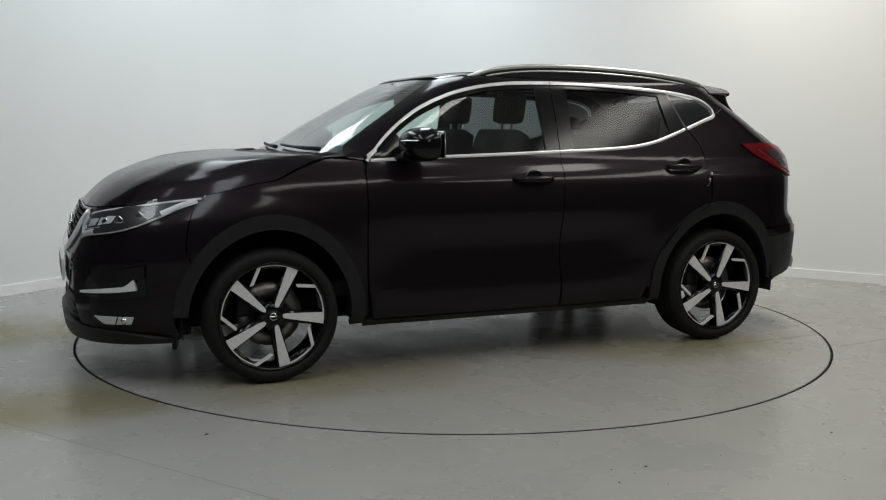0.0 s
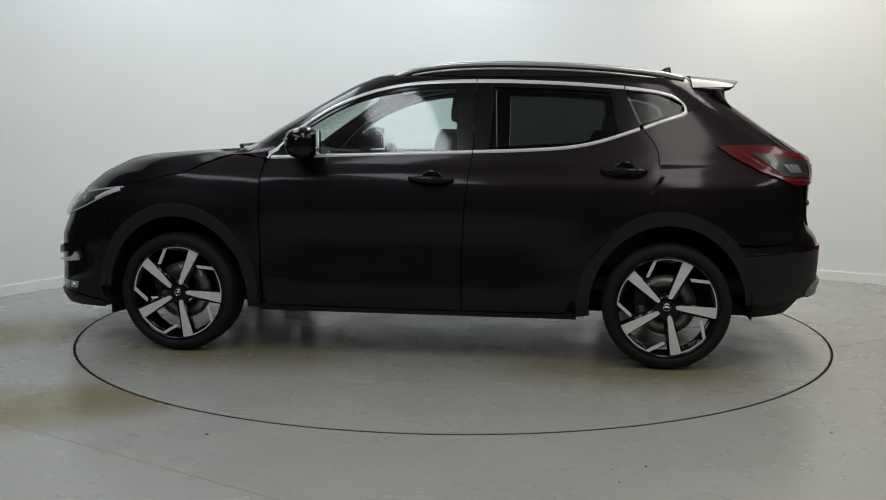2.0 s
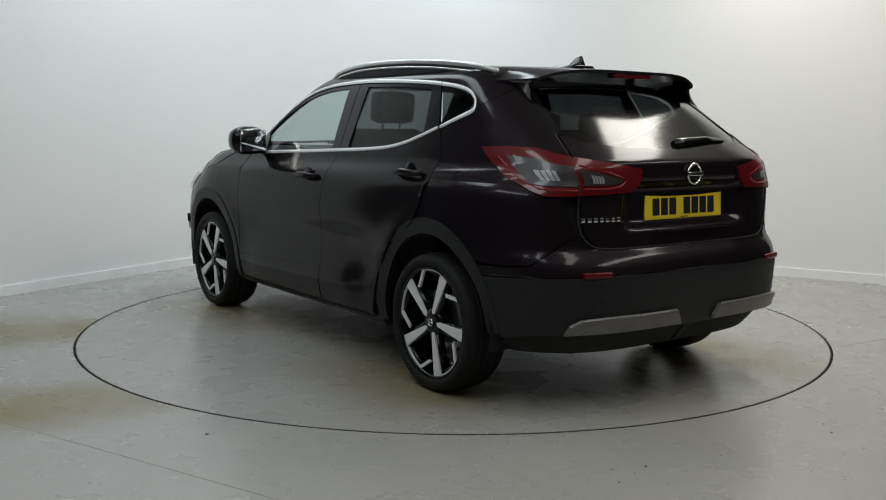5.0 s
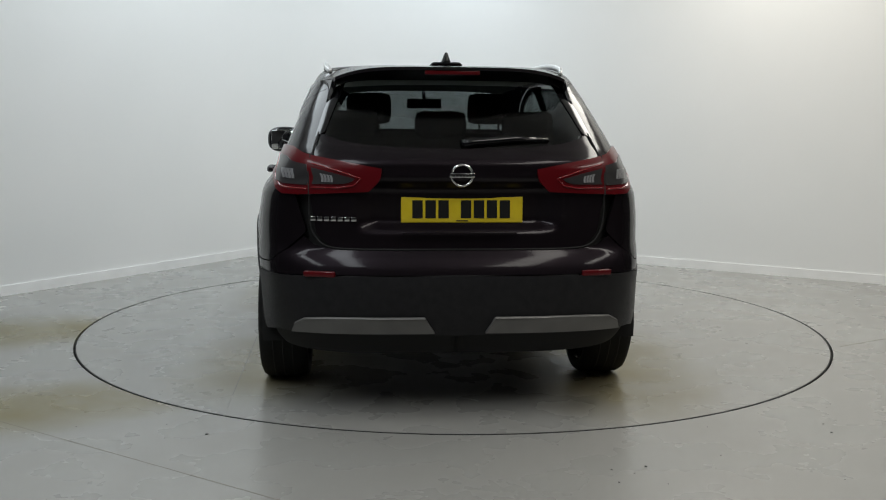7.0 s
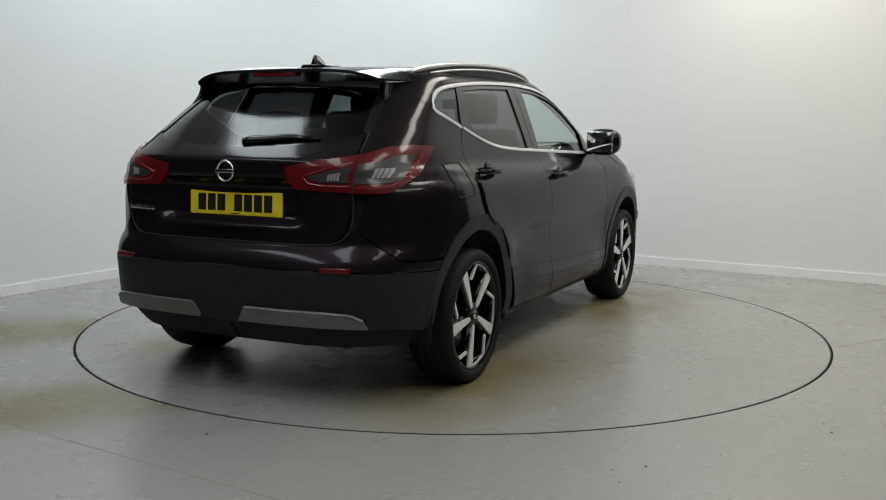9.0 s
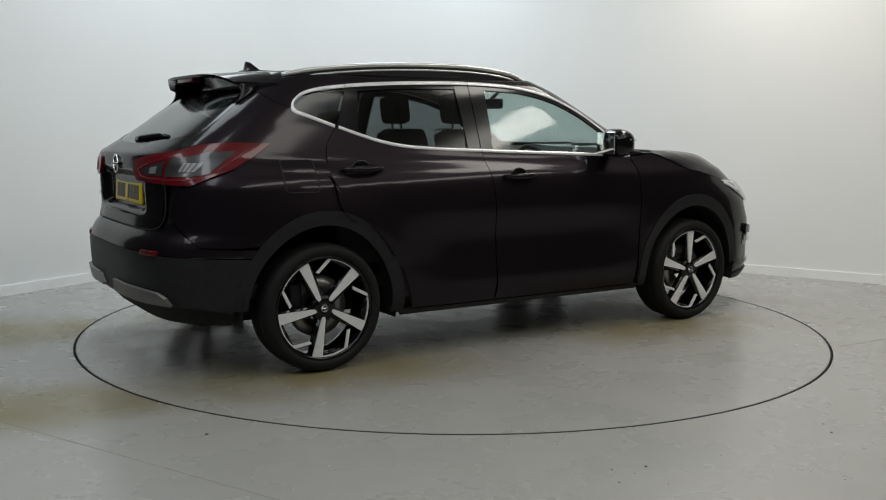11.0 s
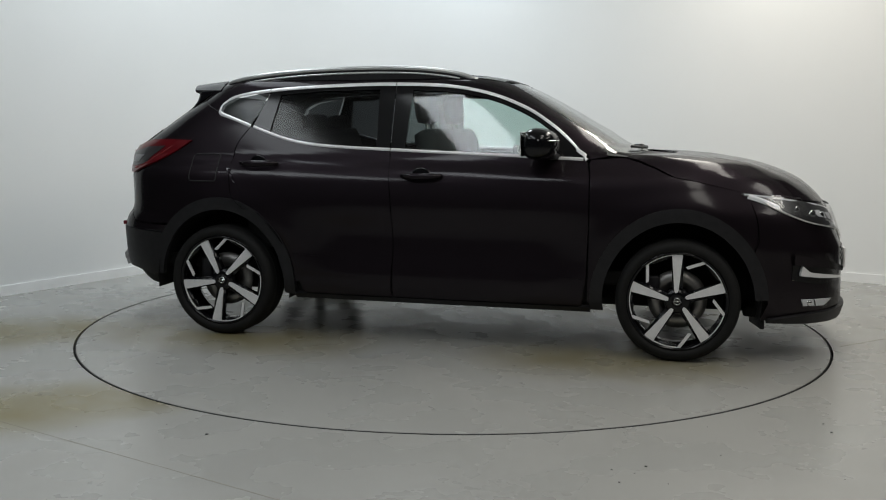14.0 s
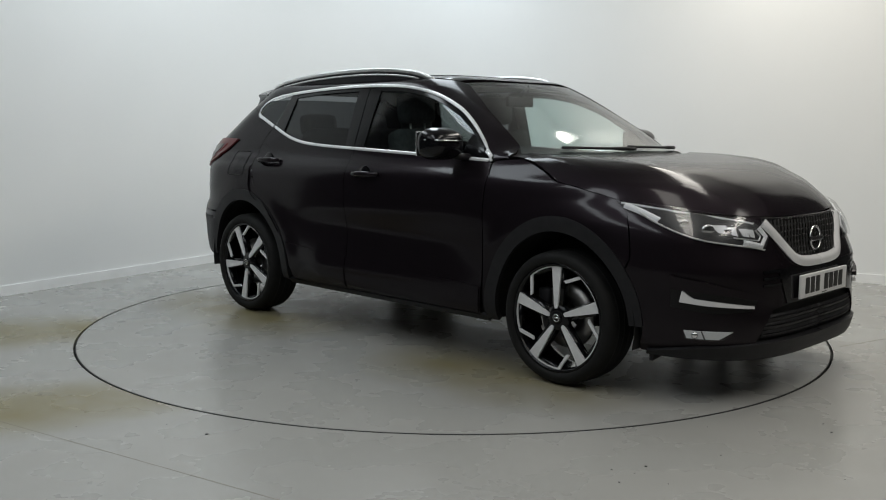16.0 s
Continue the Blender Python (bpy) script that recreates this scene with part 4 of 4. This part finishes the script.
bm = bmesh.new()
for row in tg:
    row[-1] = Vector(B(0, row[-1].y))
for s in SIDES:
    rows = []
    for row in tg:
        pts = []
        for p in row:
            q = onbody(p.x, p.y, s)
            ins = step(0.79, 0.85, q.z) * (1 - step(0.97, 1.03, q.z)) * (1 - step(0.33, 0.46, abs(q.y)))
            lip = 0.012 * math.exp(-((q.z - 1.10) / 0.02) ** 2)
            pts.append(q + Vector((0.052 * ins - lip, 0, 0)))
        rows.append(pts)
    sheet(bm, rows, 0.012, True)
bmesh.ops.remove_doubles(bm, verts=bm.verts, dist=0.0004)
tailgate = part("tailgate", bm, PAINT, car, "dark tailgate with recess for the plate")
panel("rear_window", PRIVACY, tailgate, 1, coons(GLASS_LOW, [B(0.515, 1.425), B(0.3, 1.435), B(0, 1.438)], [B(0.605, 1.21), B(0.565, 1.33), B(0.515, 1.425)], [B(0, 1.15), B(0, 1.438)], 24, 12), -0.004, 0, "dark tinted rear window", both=True)
for s in SIDES:
    strip("window_edge", GLOSS, tailgate, s, [B(0.612, 1.205), B(0.575, 1.33), B(0.53, 1.43)], 0.035, 0.002)
emblem(tailgate, (-2.109, -0.008, 1.041), REAR_TURN, 0.049)
number_plate(car, (-2.048, -0.015, 0.893), REAR_TURN @ pose(0, 0, 0, 3), YELLOW, "yellow number plate with plain dark bars")
bm = bmesh.new()
for k in range(7):
    y = 0.625 - 0.0285 * k
    p = onbody(*B(y - 0.01, 0.856), 1, 0.002)
    box(bm, p.x, y - 0.011, p.z, 0.004, 0.021, 0.018, 0.001)
part("badge_bar", bm, CHROME, tailgate, "chrome badge bars")
bm = tube([(-1.985, -0.02, 1.165), (-1.975, -0.06, 1.175), (-1.955, -0.25, 1.19), (-1.945, -0.40, 1.185)], [0.030, 0.030, 0.022, 0.012], 10, 0.8)
part("rear_wiper", bm, GLOSS, tailgate)
part("tailgate_grip", boxed(-2.118, 0, 0.80, 0.012, 0.48, 0.012, 0.004), PAINT, tailgate)

# spoiler with high brake light: carries on from the roof, its corners roll down to side fins
def spoiler_point(t, b):
    half = 0.605 - 0.075 * b ** 0.8
    y = half * t
    x = -1.44 - (0.295 - 0.085 * abs(t) ** 3) * b
    root = height(-1.44, min(abs(y) * 0.605 / half, 0.60)) + 0.005
    end = SPOIL - 0.024 - 0.046 * abs(t) ** 5
    return Vector((x, y, root + (end - root) * b ** 1.15))


SPOIL = height(-1.44, 0) + 0.005
NB, NT = 10, 36
top = [[spoiler_point(2 * j / NT - 1, i / NB) for j in range(NT + 1)] for i in range(NB + 1)]
low = [[p - Vector((-0.004, 0, 0.014 + 0.055 * (1 - i / NB))) for p in row] for i, row in enumerate(top)]
bm = bmesh.new()
va, vb = ([[bm.verts.new(p) for p in r] for r in g] for g in (top, low))
for g in (va, vb):
    for a, b in zip(g, g[1:]):
        for i in range(NT):
            bm.faces.new((a[i], a[i + 1], b[i + 1], b[i]))
for i in range(NT):
    bm.faces.new((va[-1][i], va[-1][i + 1], vb[-1][i + 1], vb[-1][i]))
for k in (0, -1):
    for i in range(NB):
        bm.faces.new((va[i][k], va[i + 1][k], vb[i + 1][k], vb[i][k]))
bmesh.ops.recalc_face_normals(bm, faces=bm.faces)
for e in bm.edges:
    if len(e.link_faces) == 2 and e.calc_face_angle() > 0.6:
        e.smooth = False
spoiler = part("spoiler", bm, PAINT, car, "roof spoiler over the rear window")
end = spoiler_point(0, 1)
part("brake_light", boxed(end.x + 0.03, 0, end.z - 0.024, 0.045, 0.25, 0.020, 0.005), REDLENS, spoiler, "red high-level brake light")
for s in SIDES:
    bm = bmesh.new()
    walls = []
    for shift in (0.0, 0.022):
        rows = []
        for i in range(9):
            f = i / 8
            a = spoiler_point(s, 0.10 + 0.74 * f) - Vector((0, shift * s, 0.004))
            c = onbody(*B(0.572 + 0.018 * f, 1.435 - 0.085 * f), s, 0.004) - Vector((0, shift * s, 0))
            rows.append([bm.verts.new(a.lerp(c, k / 6) - Vector((-0.018 * math.sin(math.pi * k / 6) * f, 0, 0))) for k in range(7)])
        walls.append(rows)
        for p, q in zip(rows, rows[1:]):
            for k in range(6):
                bm.faces.new((p[k], p[k + 1], q[k + 1], q[k]))
    p, q = walls
    for k in range(6):
        bm.faces.new((p[-1][k], p[-1][k + 1], q[-1][k + 1], q[-1][k]))
    for i in range(8):
        bm.faces.new((p[i][0], p[i + 1][0], q[i + 1][0], q[i][0]))
        bm.faces.new((p[i][6], p[i + 1][6], q[i + 1][6], q[i][6]))
    bmesh.ops.recalc_face_normals(bm, faces=bm.faces)
    part("spoiler_fin", bm, GLOSS, spoiler, "gloss black fin beside the rear window")
bm = bmesh.new()
prof = [(-1.245, 0.0), (-1.30, 0.022), (-1.345, 0.058), (-1.378, 0.066), (-1.385, 0.03), (-1.39, 0.0)]
prism([(x, height(-1.32, 0) + z - 0.002) for x, z in prof], -0.012, 0.012, bm, 0.007)
box(bm, -1.315, 0, height(-1.32, 0) + 0.006, 0.16, 0.07, 0.018, 0.006)
for v in bm.verts:
    v.co.y *= 2.3 - 1.9 * min(max((v.co.z - height(-1.32, 0)) / 0.066, 0), 1)
part("antenna", bm, GLOSS, car, "black shark fin antenna")

part('exhaust_tip', tube([(-1.75, -0.33, 0.285), (-1.98, -0.34, 0.28)], 0.03, 16), STEEL, car, 'steel exhaust tip')

# rear bumper
rb = coons([S(-1.70, 0.605), S(-1.95, 0.615), B(0.6, 0.628), B(0, 0.628)], [S(-1.662, 0.646), S(-1.80, 0.650), S(-1.93, 0.659), S(-2.025, 0.78), B(0.63, 0.745), B(0.54, 0.728), B(0, 0.726)], None, None, 40, 8)
rear_bumper = panel("rear_bumper", PAINT, car, 1, rb, 0, 0.012, "body-coloured upper rear bumper", both=True)
panel("bumper_cladding", PLASTIC, rear_bumper, 1, coons([S(-1.786, 0.340), S(-1.95, 0.370), B(0.6, 0.378), B(0, 0.370)], [S(-1.695, 0.60), S(-1.95, 0.612), B(0.6, 0.622), B(0, 0.622)], [S(-1.786, 0.340), S(-1.783, 0.39), S(-1.76, 0.49), S(-1.695, 0.60)], None, 40, 12), 0.004, 0.03, "matt black lower bumper cladding", both=True)
panel("diffuser", INNER, rear_bumper, 1, coons([S(-1.80, 0.345), B(0.5, 0.352), B(0, 0.350)], [S(-1.80, 0.355), B(0.5, 0.385), B(0, 0.385)], None, None, 24, 3), -0.02, 0.03, "", both=True)
for s in SIDES:
    panel("skid_plate", SILVER, rear_bumper, s, coons([B(0.715, 0.380), B(0.65, 0.384), B(0.5, 0.386), B(0.11, 0.386)], [B(0.70, 0.418), B(0.66, 0.442), B(0.58, 0.448), B(0.4, 0.450), B(0.15, 0.450)], None, None, 16, 5), 0.022, 0.03, "satin silver skid plate")
    strip("skid_lip", SILVER, rear_bumper, s, [B(0.70, 0.416), B(0.66, 0.440), B(0.58, 0.447), B(0.35, 0.449), B(0.15, 0.449)], 0.010, 0.026, "bright upper edge of the skid plate", 0.008)
    strip("bumper_step", SEAM, rear_bumper, s, [S(-1.75, 0.612), S(-1.95, 0.616), B(0.70, 0.610), B(0.6, 0.606), B(0.5, 0.622), B(0, 0.624)], 0.006, 0.005, "", 0.003)
    p = onbody(*B(0.60, 0.628), s, 0.0)
    part("reflector", boxed(p.x + 0.004, p.y, 0.630, 0.03, 0.135, 0.024, 0.005, pose(0, 0, 0, 0, 0, -14 * s)), REDLENS, rear_bumper, "red reflector")
    lamp = panel("tail_lamp", REDLENS, car, s, coons([S(-1.60, 1.12), S(-1.78, 1.02), S(-1.95, 0.955), B(0.70, 0.955), B(0.39, 0.972)], [S(-1.555, 1.152), S(-1.72, 1.156), S(-1.85, 1.148), B(0.66, 1.118), B(0.50, 1.09), B(0.335, 1.066)], None, None, 40, 10), 0.012, 0.02, "red and smoked wraparound tail lamp")
    panel("lamp_window", SMOKE, lamp, s, coons([S(-1.87, 1.003), B(0.76, 0.993), B(0.655, 0.993)], [S(-1.73, 1.116), S(-1.86, 1.108), B(0.72, 1.088), B(0.655, 1.076)], None, None, 20, 5), 0.016, 0.005, "smoked clear lamp window")
    panel("lamp_window", SMOKE, lamp, s, coons([B(0.632, 0.998), B(0.50, 1.002), B(0.465, 1.012)], [B(0.632, 1.066), B(0.54, 1.048), B(0.450, 1.024)], None, None, 10, 4), 0.016, 0.005, "smoked clear lamp window")
    for k in range(4):
        panel("bulb_reflector", DULL, lamp, s, coons([B(0.758 - 0.014 * k, 1.016), B(0.748 - 0.014 * k, 1.016)], [B(0.760 - 0.014 * k, 1.056), B(0.749 - 0.014 * k, 1.055)], None, None, 2, 3), 0.019, 0.004)
        panel("bulb_reflector", DULL, lamp, s, coons([B(0.590 - 0.013 * k, 1.008), B(0.581 - 0.013 * k, 1.008)], [B(0.592 - 0.013 * k, 1.044 - 0.002 * k), B(0.583 - 0.013 * k, 1.042 - 0.002 * k)], None, None, 2, 3), 0.019, 0.004)
    strip("light_guide", REDGUIDE, lamp, s, [B(0.632, 0.984), B(0.52, 0.986), B(0.455, 0.996), B(0.425, 1.026), B(0.52, 1.056), B(0.632, 1.080)], 0.011, 0.018, "bright red light guide", 0.006)
    strip("light_guide", REDGUIDE, lamp, s, [B(0.655, 0.978), B(0.74, 0.978), S(-1.93, 0.982), S(-1.83, 1.02), S(-1.68, 1.115)], 0.011, 0.018, "bright red light guide", 0.006)
    strip("lamp_seam", SEAM, lamp, s, [B(0.643, 0.955), B(0.643, 1.04), B(0.642, 1.112)], 0.008, 0.016, "", 0.004)
    gap = [B(0.645, 0.955), B(0.645, 0.86), B(0.632, 0.80), B(0.60, 0.757), B(0.55, 0.736), B(0.45, 0.730), B(0.3, 0.729), B(0, 0.729)]
    part("shut_line", tube([onbody(p.x, p.y, s, 0.001) for p in smooth_line(gap, 6)], 0.0042, 6), SEAM, tailgate, "dark gap round the tailgate")
    part("shut_line", tube([onbody(*B(y, z), s, 0.001) for y, z in ((0.642, 1.112), (0.632, 1.16), (0.617, 1.215))], 0.0038, 6), SEAM, tailgate)
bm = bmesh.new()
sheet(bm, [[onbody(*S(-1.350 - 0.168 * i / 14, 0.920 + 0.150 * k / 12), -1, 0.0015) for i in range(15)] for k in range(13)], 0.003)
flap = part("fuel_flap", bm, PAINT, car, "square fuel filler flap")
ring = [onbody(*S(-1.434 + 0.088 * max(-1, min(1, 1.35 * math.cos(a))), 0.995 + 0.078 * max(-1, min(1, 1.35 * math.sin(a)))), -1, 0.001) for a in [k * math.pi / 16 for k in range(33)]]
part("flap_gap", tube(ring, 0.0035, 5), SEAM, flap)

# ---- door mirrors ----
for s in SIDES:
    bm = bmesh.new()
    bmesh.ops.create_uvsphere(bm, u_segments=28, v_segments=18, radius=1)
    for v in bm.verts:
        x, y, z = v.co
        v.co = Vector((math.copysign(abs(x) ** 0.75, x), math.copysign(abs(y) ** 0.7, y), math.copysign(abs(z) ** 0.72, z)))
        v.co = Vector((0.590 + 0.100 * v.co.x * (1 if v.co.x > 0 else 0.75) - 0.03 * (v.co.y + 1) * 0.5, (0.940 + 0.116 * v.co.y) * s, 1.155 + 0.086 * v.co.z * (1 - 0.12 * max(v.co.x, 0))))
    house = part("door_mirror", bm, GLOSS, car, "gloss black door mirror housing")
    arm = tube([(0.64, 0.78 * s, 1.085), (0.62, 0.84 * s, 1.09), (0.60, 0.90 * s, 1.105)], [0.04, 0.035, 0.04], 10, 0.55)
    part("mirror_arm", arm, PLASTIC, house)
    glass = boxed(0.499, 0.935 * s, 1.155, 0.006, 0.18, 0.13, 0.003, pose(0, 0, 0, 0, 0, 8 * s))
    part("mirror_glass", glass, MIRROR, house, "mirror glass")
    part("mirror_trim", tube([(0.672, 0.87 * s, 1.17), (0.684, 0.94 * s, 1.173), (0.66, 1.02 * s, 1.175), (0.58, 1.054 * s, 1.177)], 0.004, 6), CHROME, house, "thin bright indicator strip")
    panel("mirror_foot", GLOSS, car, s, coons([S(0.79, 1.082), (0.60, 1.09)], [S(0.74, 1.14), S(0.64, 1.205)], None, None, 5, 5), 0.002, 0.01, "black sail panel")


# ---- wheels ----
def fan(bm, pts, y0, y1):
    """A flat shape in the wheel's face (right, up), drawn from depth y0 to y1."""
    prism([(-a, b) for a, b in pts], y0, y1, bm, 0.0)


def make_wheel(phase):
    w = bpy.data.objects.new("wheel", None)
    scene.collection.objects.link(w)
    w.parent = car
    tyre = spin([(0.268, -0.105), (0.285, -0.115), (0.312, -0.112), (0.325, -0.09), (0.3285, -0.05), (0.3285, 0.05), (0.326, 0.085), (0.315, 0.105), (0.295, 0.114), (0.276, 0.110), (0.266, 0.100), (0.262, 0.0)], 64)
    part("tyre", tyre, RUBBER, w, "black low-profile tyre")
    groove = bmesh.new()
    for y in (-0.045, 0.0, 0.045):
        spin([(0.3292, y - 0.004), (0.3292, y + 0.004), (0.320, y + 0.004), (0.320, y - 0.004)], 64, groove)
    part("tread_groove", groove, SEAM, w)
    rim = spin([(0.258, 0.104), (0.268, 0.102), (0.268, -0.10), (0.255, -0.10), (0.245, -0.06), (0.245, 0.07), (0.25, 0.09)], 64)
    spin([(0.02, 0.05), (0.06, 0.05), (0.072, 0.068), (0.06, 0.088), (0.03, 0.09), (0.02, 0.088)], 32, rim)
    for k in range(5):
        a = radians(72 * k)
        c, n = math.cos(a), math.sin(a)
        fan(rim, [(x * c - y * n, x * n + y * c) for x, y in ((0.03, 0.022), (0.25, 0.008), (0.255, -0.062), (0.03, -0.028))], 0.045, 0.085)
        arc = [(0.262 * math.cos(radians(q)), 0.262 * math.sin(radians(q))) for q in (0, 11, 22, 33)] + [(0.118, 0.152), (0.112, 0.128), (0.190, 0.122), (0.225, 0.08), (0.238, 0.0)]
        fan(rim, [(x * c - y * n, x * n + y * c) for x, y in arc[:4]] + [((x * c - y * n), (x * n + y * c)) for x, y in ((0.205, 0.133), (0.235, 0.0))], 0.06, 0.084)
    part("rim", rim, GLOSS, w, "gloss black alloy rim")
    for k in range(5):
        a = radians(72 * k + phase)
        c, n = math.cos(a), math.sin(a)

        def turn(pts):
            return [(x * c - y * n, x * n + y * c) for x, y in pts]
        bm = bmesh.new()
        fan(bm, turn([(0.046, 0.006), (0.06, 0.010), (0.262, 0.004), (0.257, -0.054), (0.06, -0.013), (0.048, -0.008)]), 0.084, 0.094)
        arc = [(0.264 * math.cos(radians(q)), 0.264 * math.sin(radians(q))) for q in range(0, 34, 3)]
        inn = [(0.247 * math.cos(radians(q)), 0.247 * math.sin(radians(q))) for q in range(30, -1, -3)]
        fan(bm, turn(arc + inn), 0.084, 0.094)
        fan(bm, turn([(0.222, 0.143), (0.2145, 0.128), (0.119, 0.137), (0.112, 0.153)]), 0.084, 0.094)
        bmesh.ops.recalc_face_normals(bm, faces=bm.faces)
        part("spoke", bm, MACHINED, w, "bright machined spoke face", smooth=False)
    for o in w.children:
        if o.name.startswith("rim"):
            o.data.transform(pose(0, 0, 0, 0, -phase * -1, 0))
    bm = spin([(0.0, 0.096), (0.024, 0.096), (0.028, 0.092), (0.028, 0.08), (0.0, 0.08)], 24)
    cap = part("hub_cap", bm, GLOSS, w)
    bm = spin([(0.015, 0.0965), (0.019, 0.0965), (0.019, 0.0985), (0.015, 0.0985)], 24)
    box(bm, 0, 0.0975, 0, 0.042, 0.002, 0.007)
    part("cap_ring", bm, CHROME, cap)
    part("brake_disc", spin([(0.07, -0.01), (0.158, -0.01), (0.158, 0.012), (0.07, 0.012)], 48), STEEL, w, "worn steel brake disc")
    bm = bmesh.new()
    box(bm, 0.13, 0.0, 0.06, 0.07, 0.07, 0.13, 0.015)
    part("brake_caliper", bm, PLASTIC, w)
    return w


for hx, s, phase in ((HUBS[0], 1, 0), (HUBS[1], 1, 0), (HUBS[0], -1, 25), (HUBS[1], -1, 50)):
    w = make_wheel(phase)
    w.matrix_basis = pose(hx, 0.785 * s, HUB_Z + 0.0015, 0, 0, 0 if s > 0 else 180)


# ---- inside the car ----
def seat(x, y, rows=1, wide_by=0.5, tall=0.0):
    st = bpy.data.objects.new("car_seat", None)
    scene.collection.objects.link(st)
    st.parent = car
    part("cushion", boxed(x + 0.22, y, 0.62, 0.52, wide_by, 0.18, 0.06), FABRIC, st)
    lean = pose(0, 0, 0, 0, -16, 0)
    part("backrest", boxed(x - 0.06, y, 0.94, 0.15, wide_by * 0.96, 0.60 + tall, 0.06, lean), FABRIC, st)
    for k in range(rows):
        yy = y + (k - (rows - 1) / 2) * 0.46
        hz = 1.355 if rows == 1 else 1.255
        part("headrest", boxed(x - 0.175, yy, hz, 0.10, 0.27, 0.185 if rows == 1 else 0.14, 0.045, pose(0, 0, 0, 0, -8, 0)), FABRIC, st)
        for o in (-0.06, 0.06):
            part("headrest_post", tube([(x - 0.15, yy + o, hz - 0.19), (x - 0.165, yy + o, hz - 0.06)], 0.007, 6), STEEL, st)


seat(-0.02, 0.37)
seat(-0.02, -0.37)
seat(-0.88, 0.0, 3, 1.25)
bm = bmesh.new()
prism([(0.52, 0.72), (0.50, 0.95), (0.58, 1.045), (0.75, 1.085), (0.96, 1.118), (1.06, 1.10), (1.08, 0.7)], -0.70, 0.70, bm, 0.03)
prism([(0.56, 1.02), (0.60, 1.09), (0.74, 1.095), (0.80, 1.05)], -0.57, -0.20, bm, 0.02)
part("dashboard", bm, INNER, car, "dark dashboard")
wheel_turn = Matrix.Translation((0.43, -0.37, 0.97)) @ pose(0, 0, 0, 0, 0, 90) @ pose(0, 0, 0, -24, 0, 0)
bm = spin([(0.172 + 0.016 * math.cos(k * math.pi / 4), 0.016 * math.sin(k * math.pi / 4)) for k in range(8)], 36)
box(bm, 0, -0.02, 0, 0.30, 0.03, 0.05, 0.01)
box(bm, 0, -0.02, -0.08, 0.04, 0.03, 0.16, 0.01)
bmesh.ops.create_uvsphere(bm, u_segments=16, v_segments=8, radius=0.06)
bmesh.ops.transform(bm, matrix=wheel_turn, verts=bm.verts)
part("steering_wheel", bm, PLASTIC, car, "black steering wheel")
bm = boxed(0.33, 0.0, 1.40, 0.03, 0.23, 0.065, 0.012)
tube([(0.33, 0, 1.43), (0.40, 0, 1.49)], 0.012, 6, 1, bm)
part("inside_mirror", bm, PLASTIC, car)
bm = bmesh.new()
g = [[Vector((p.x, p.y, p.z - 0.05)) for p in row] for row in roof_grid(0.30, -1.45, 0.95, 14)]
sheet(bm, g, 0)
part("headliner", bm, vary(material("headliner_cloth", (0.35, 0.35, 0.34), 0.9), 60, (0.32, 0.32, 0.31), (0.38, 0.38, 0.37)), car, "grey headliner")
part("cabin_floor", boxed(-0.35, 0, 0.42, 2.9, 1.5, 0.08, 0.02), INNER, car)
part("parcel_shelf", boxed(-1.55, 0, 1.00, 0.75, 1.15, 0.03, 0.01), INNER, car)
for s in SIDES:
    part("door_lining", boxed(-0.2, 0.755 * s, 0.80, 2.0, 0.05, 0.55, 0.02), INNER, car)


# ---- movement ----
TH0, RATE, AXIS = 202.179, -15.478, 1.508
CAR_AT = Vector((0.0707, 0.1620, 0))


def motions():
    car_rows, disc_rows = [], []
    for k in range(33):
        t = k * 0.5
        turn = pose(0, 0, 0, 0, 0, TH0 + RATE * t)
        car_rows.append((t, turn @ Matrix.Translation(CAR_AT) @ pose(0, 0, 0, 0, 0, AXIS)))
        disc_rows.append((t, turn))
    walk(car, car_rows)
    walk(turntable, disc_rows)


motions()
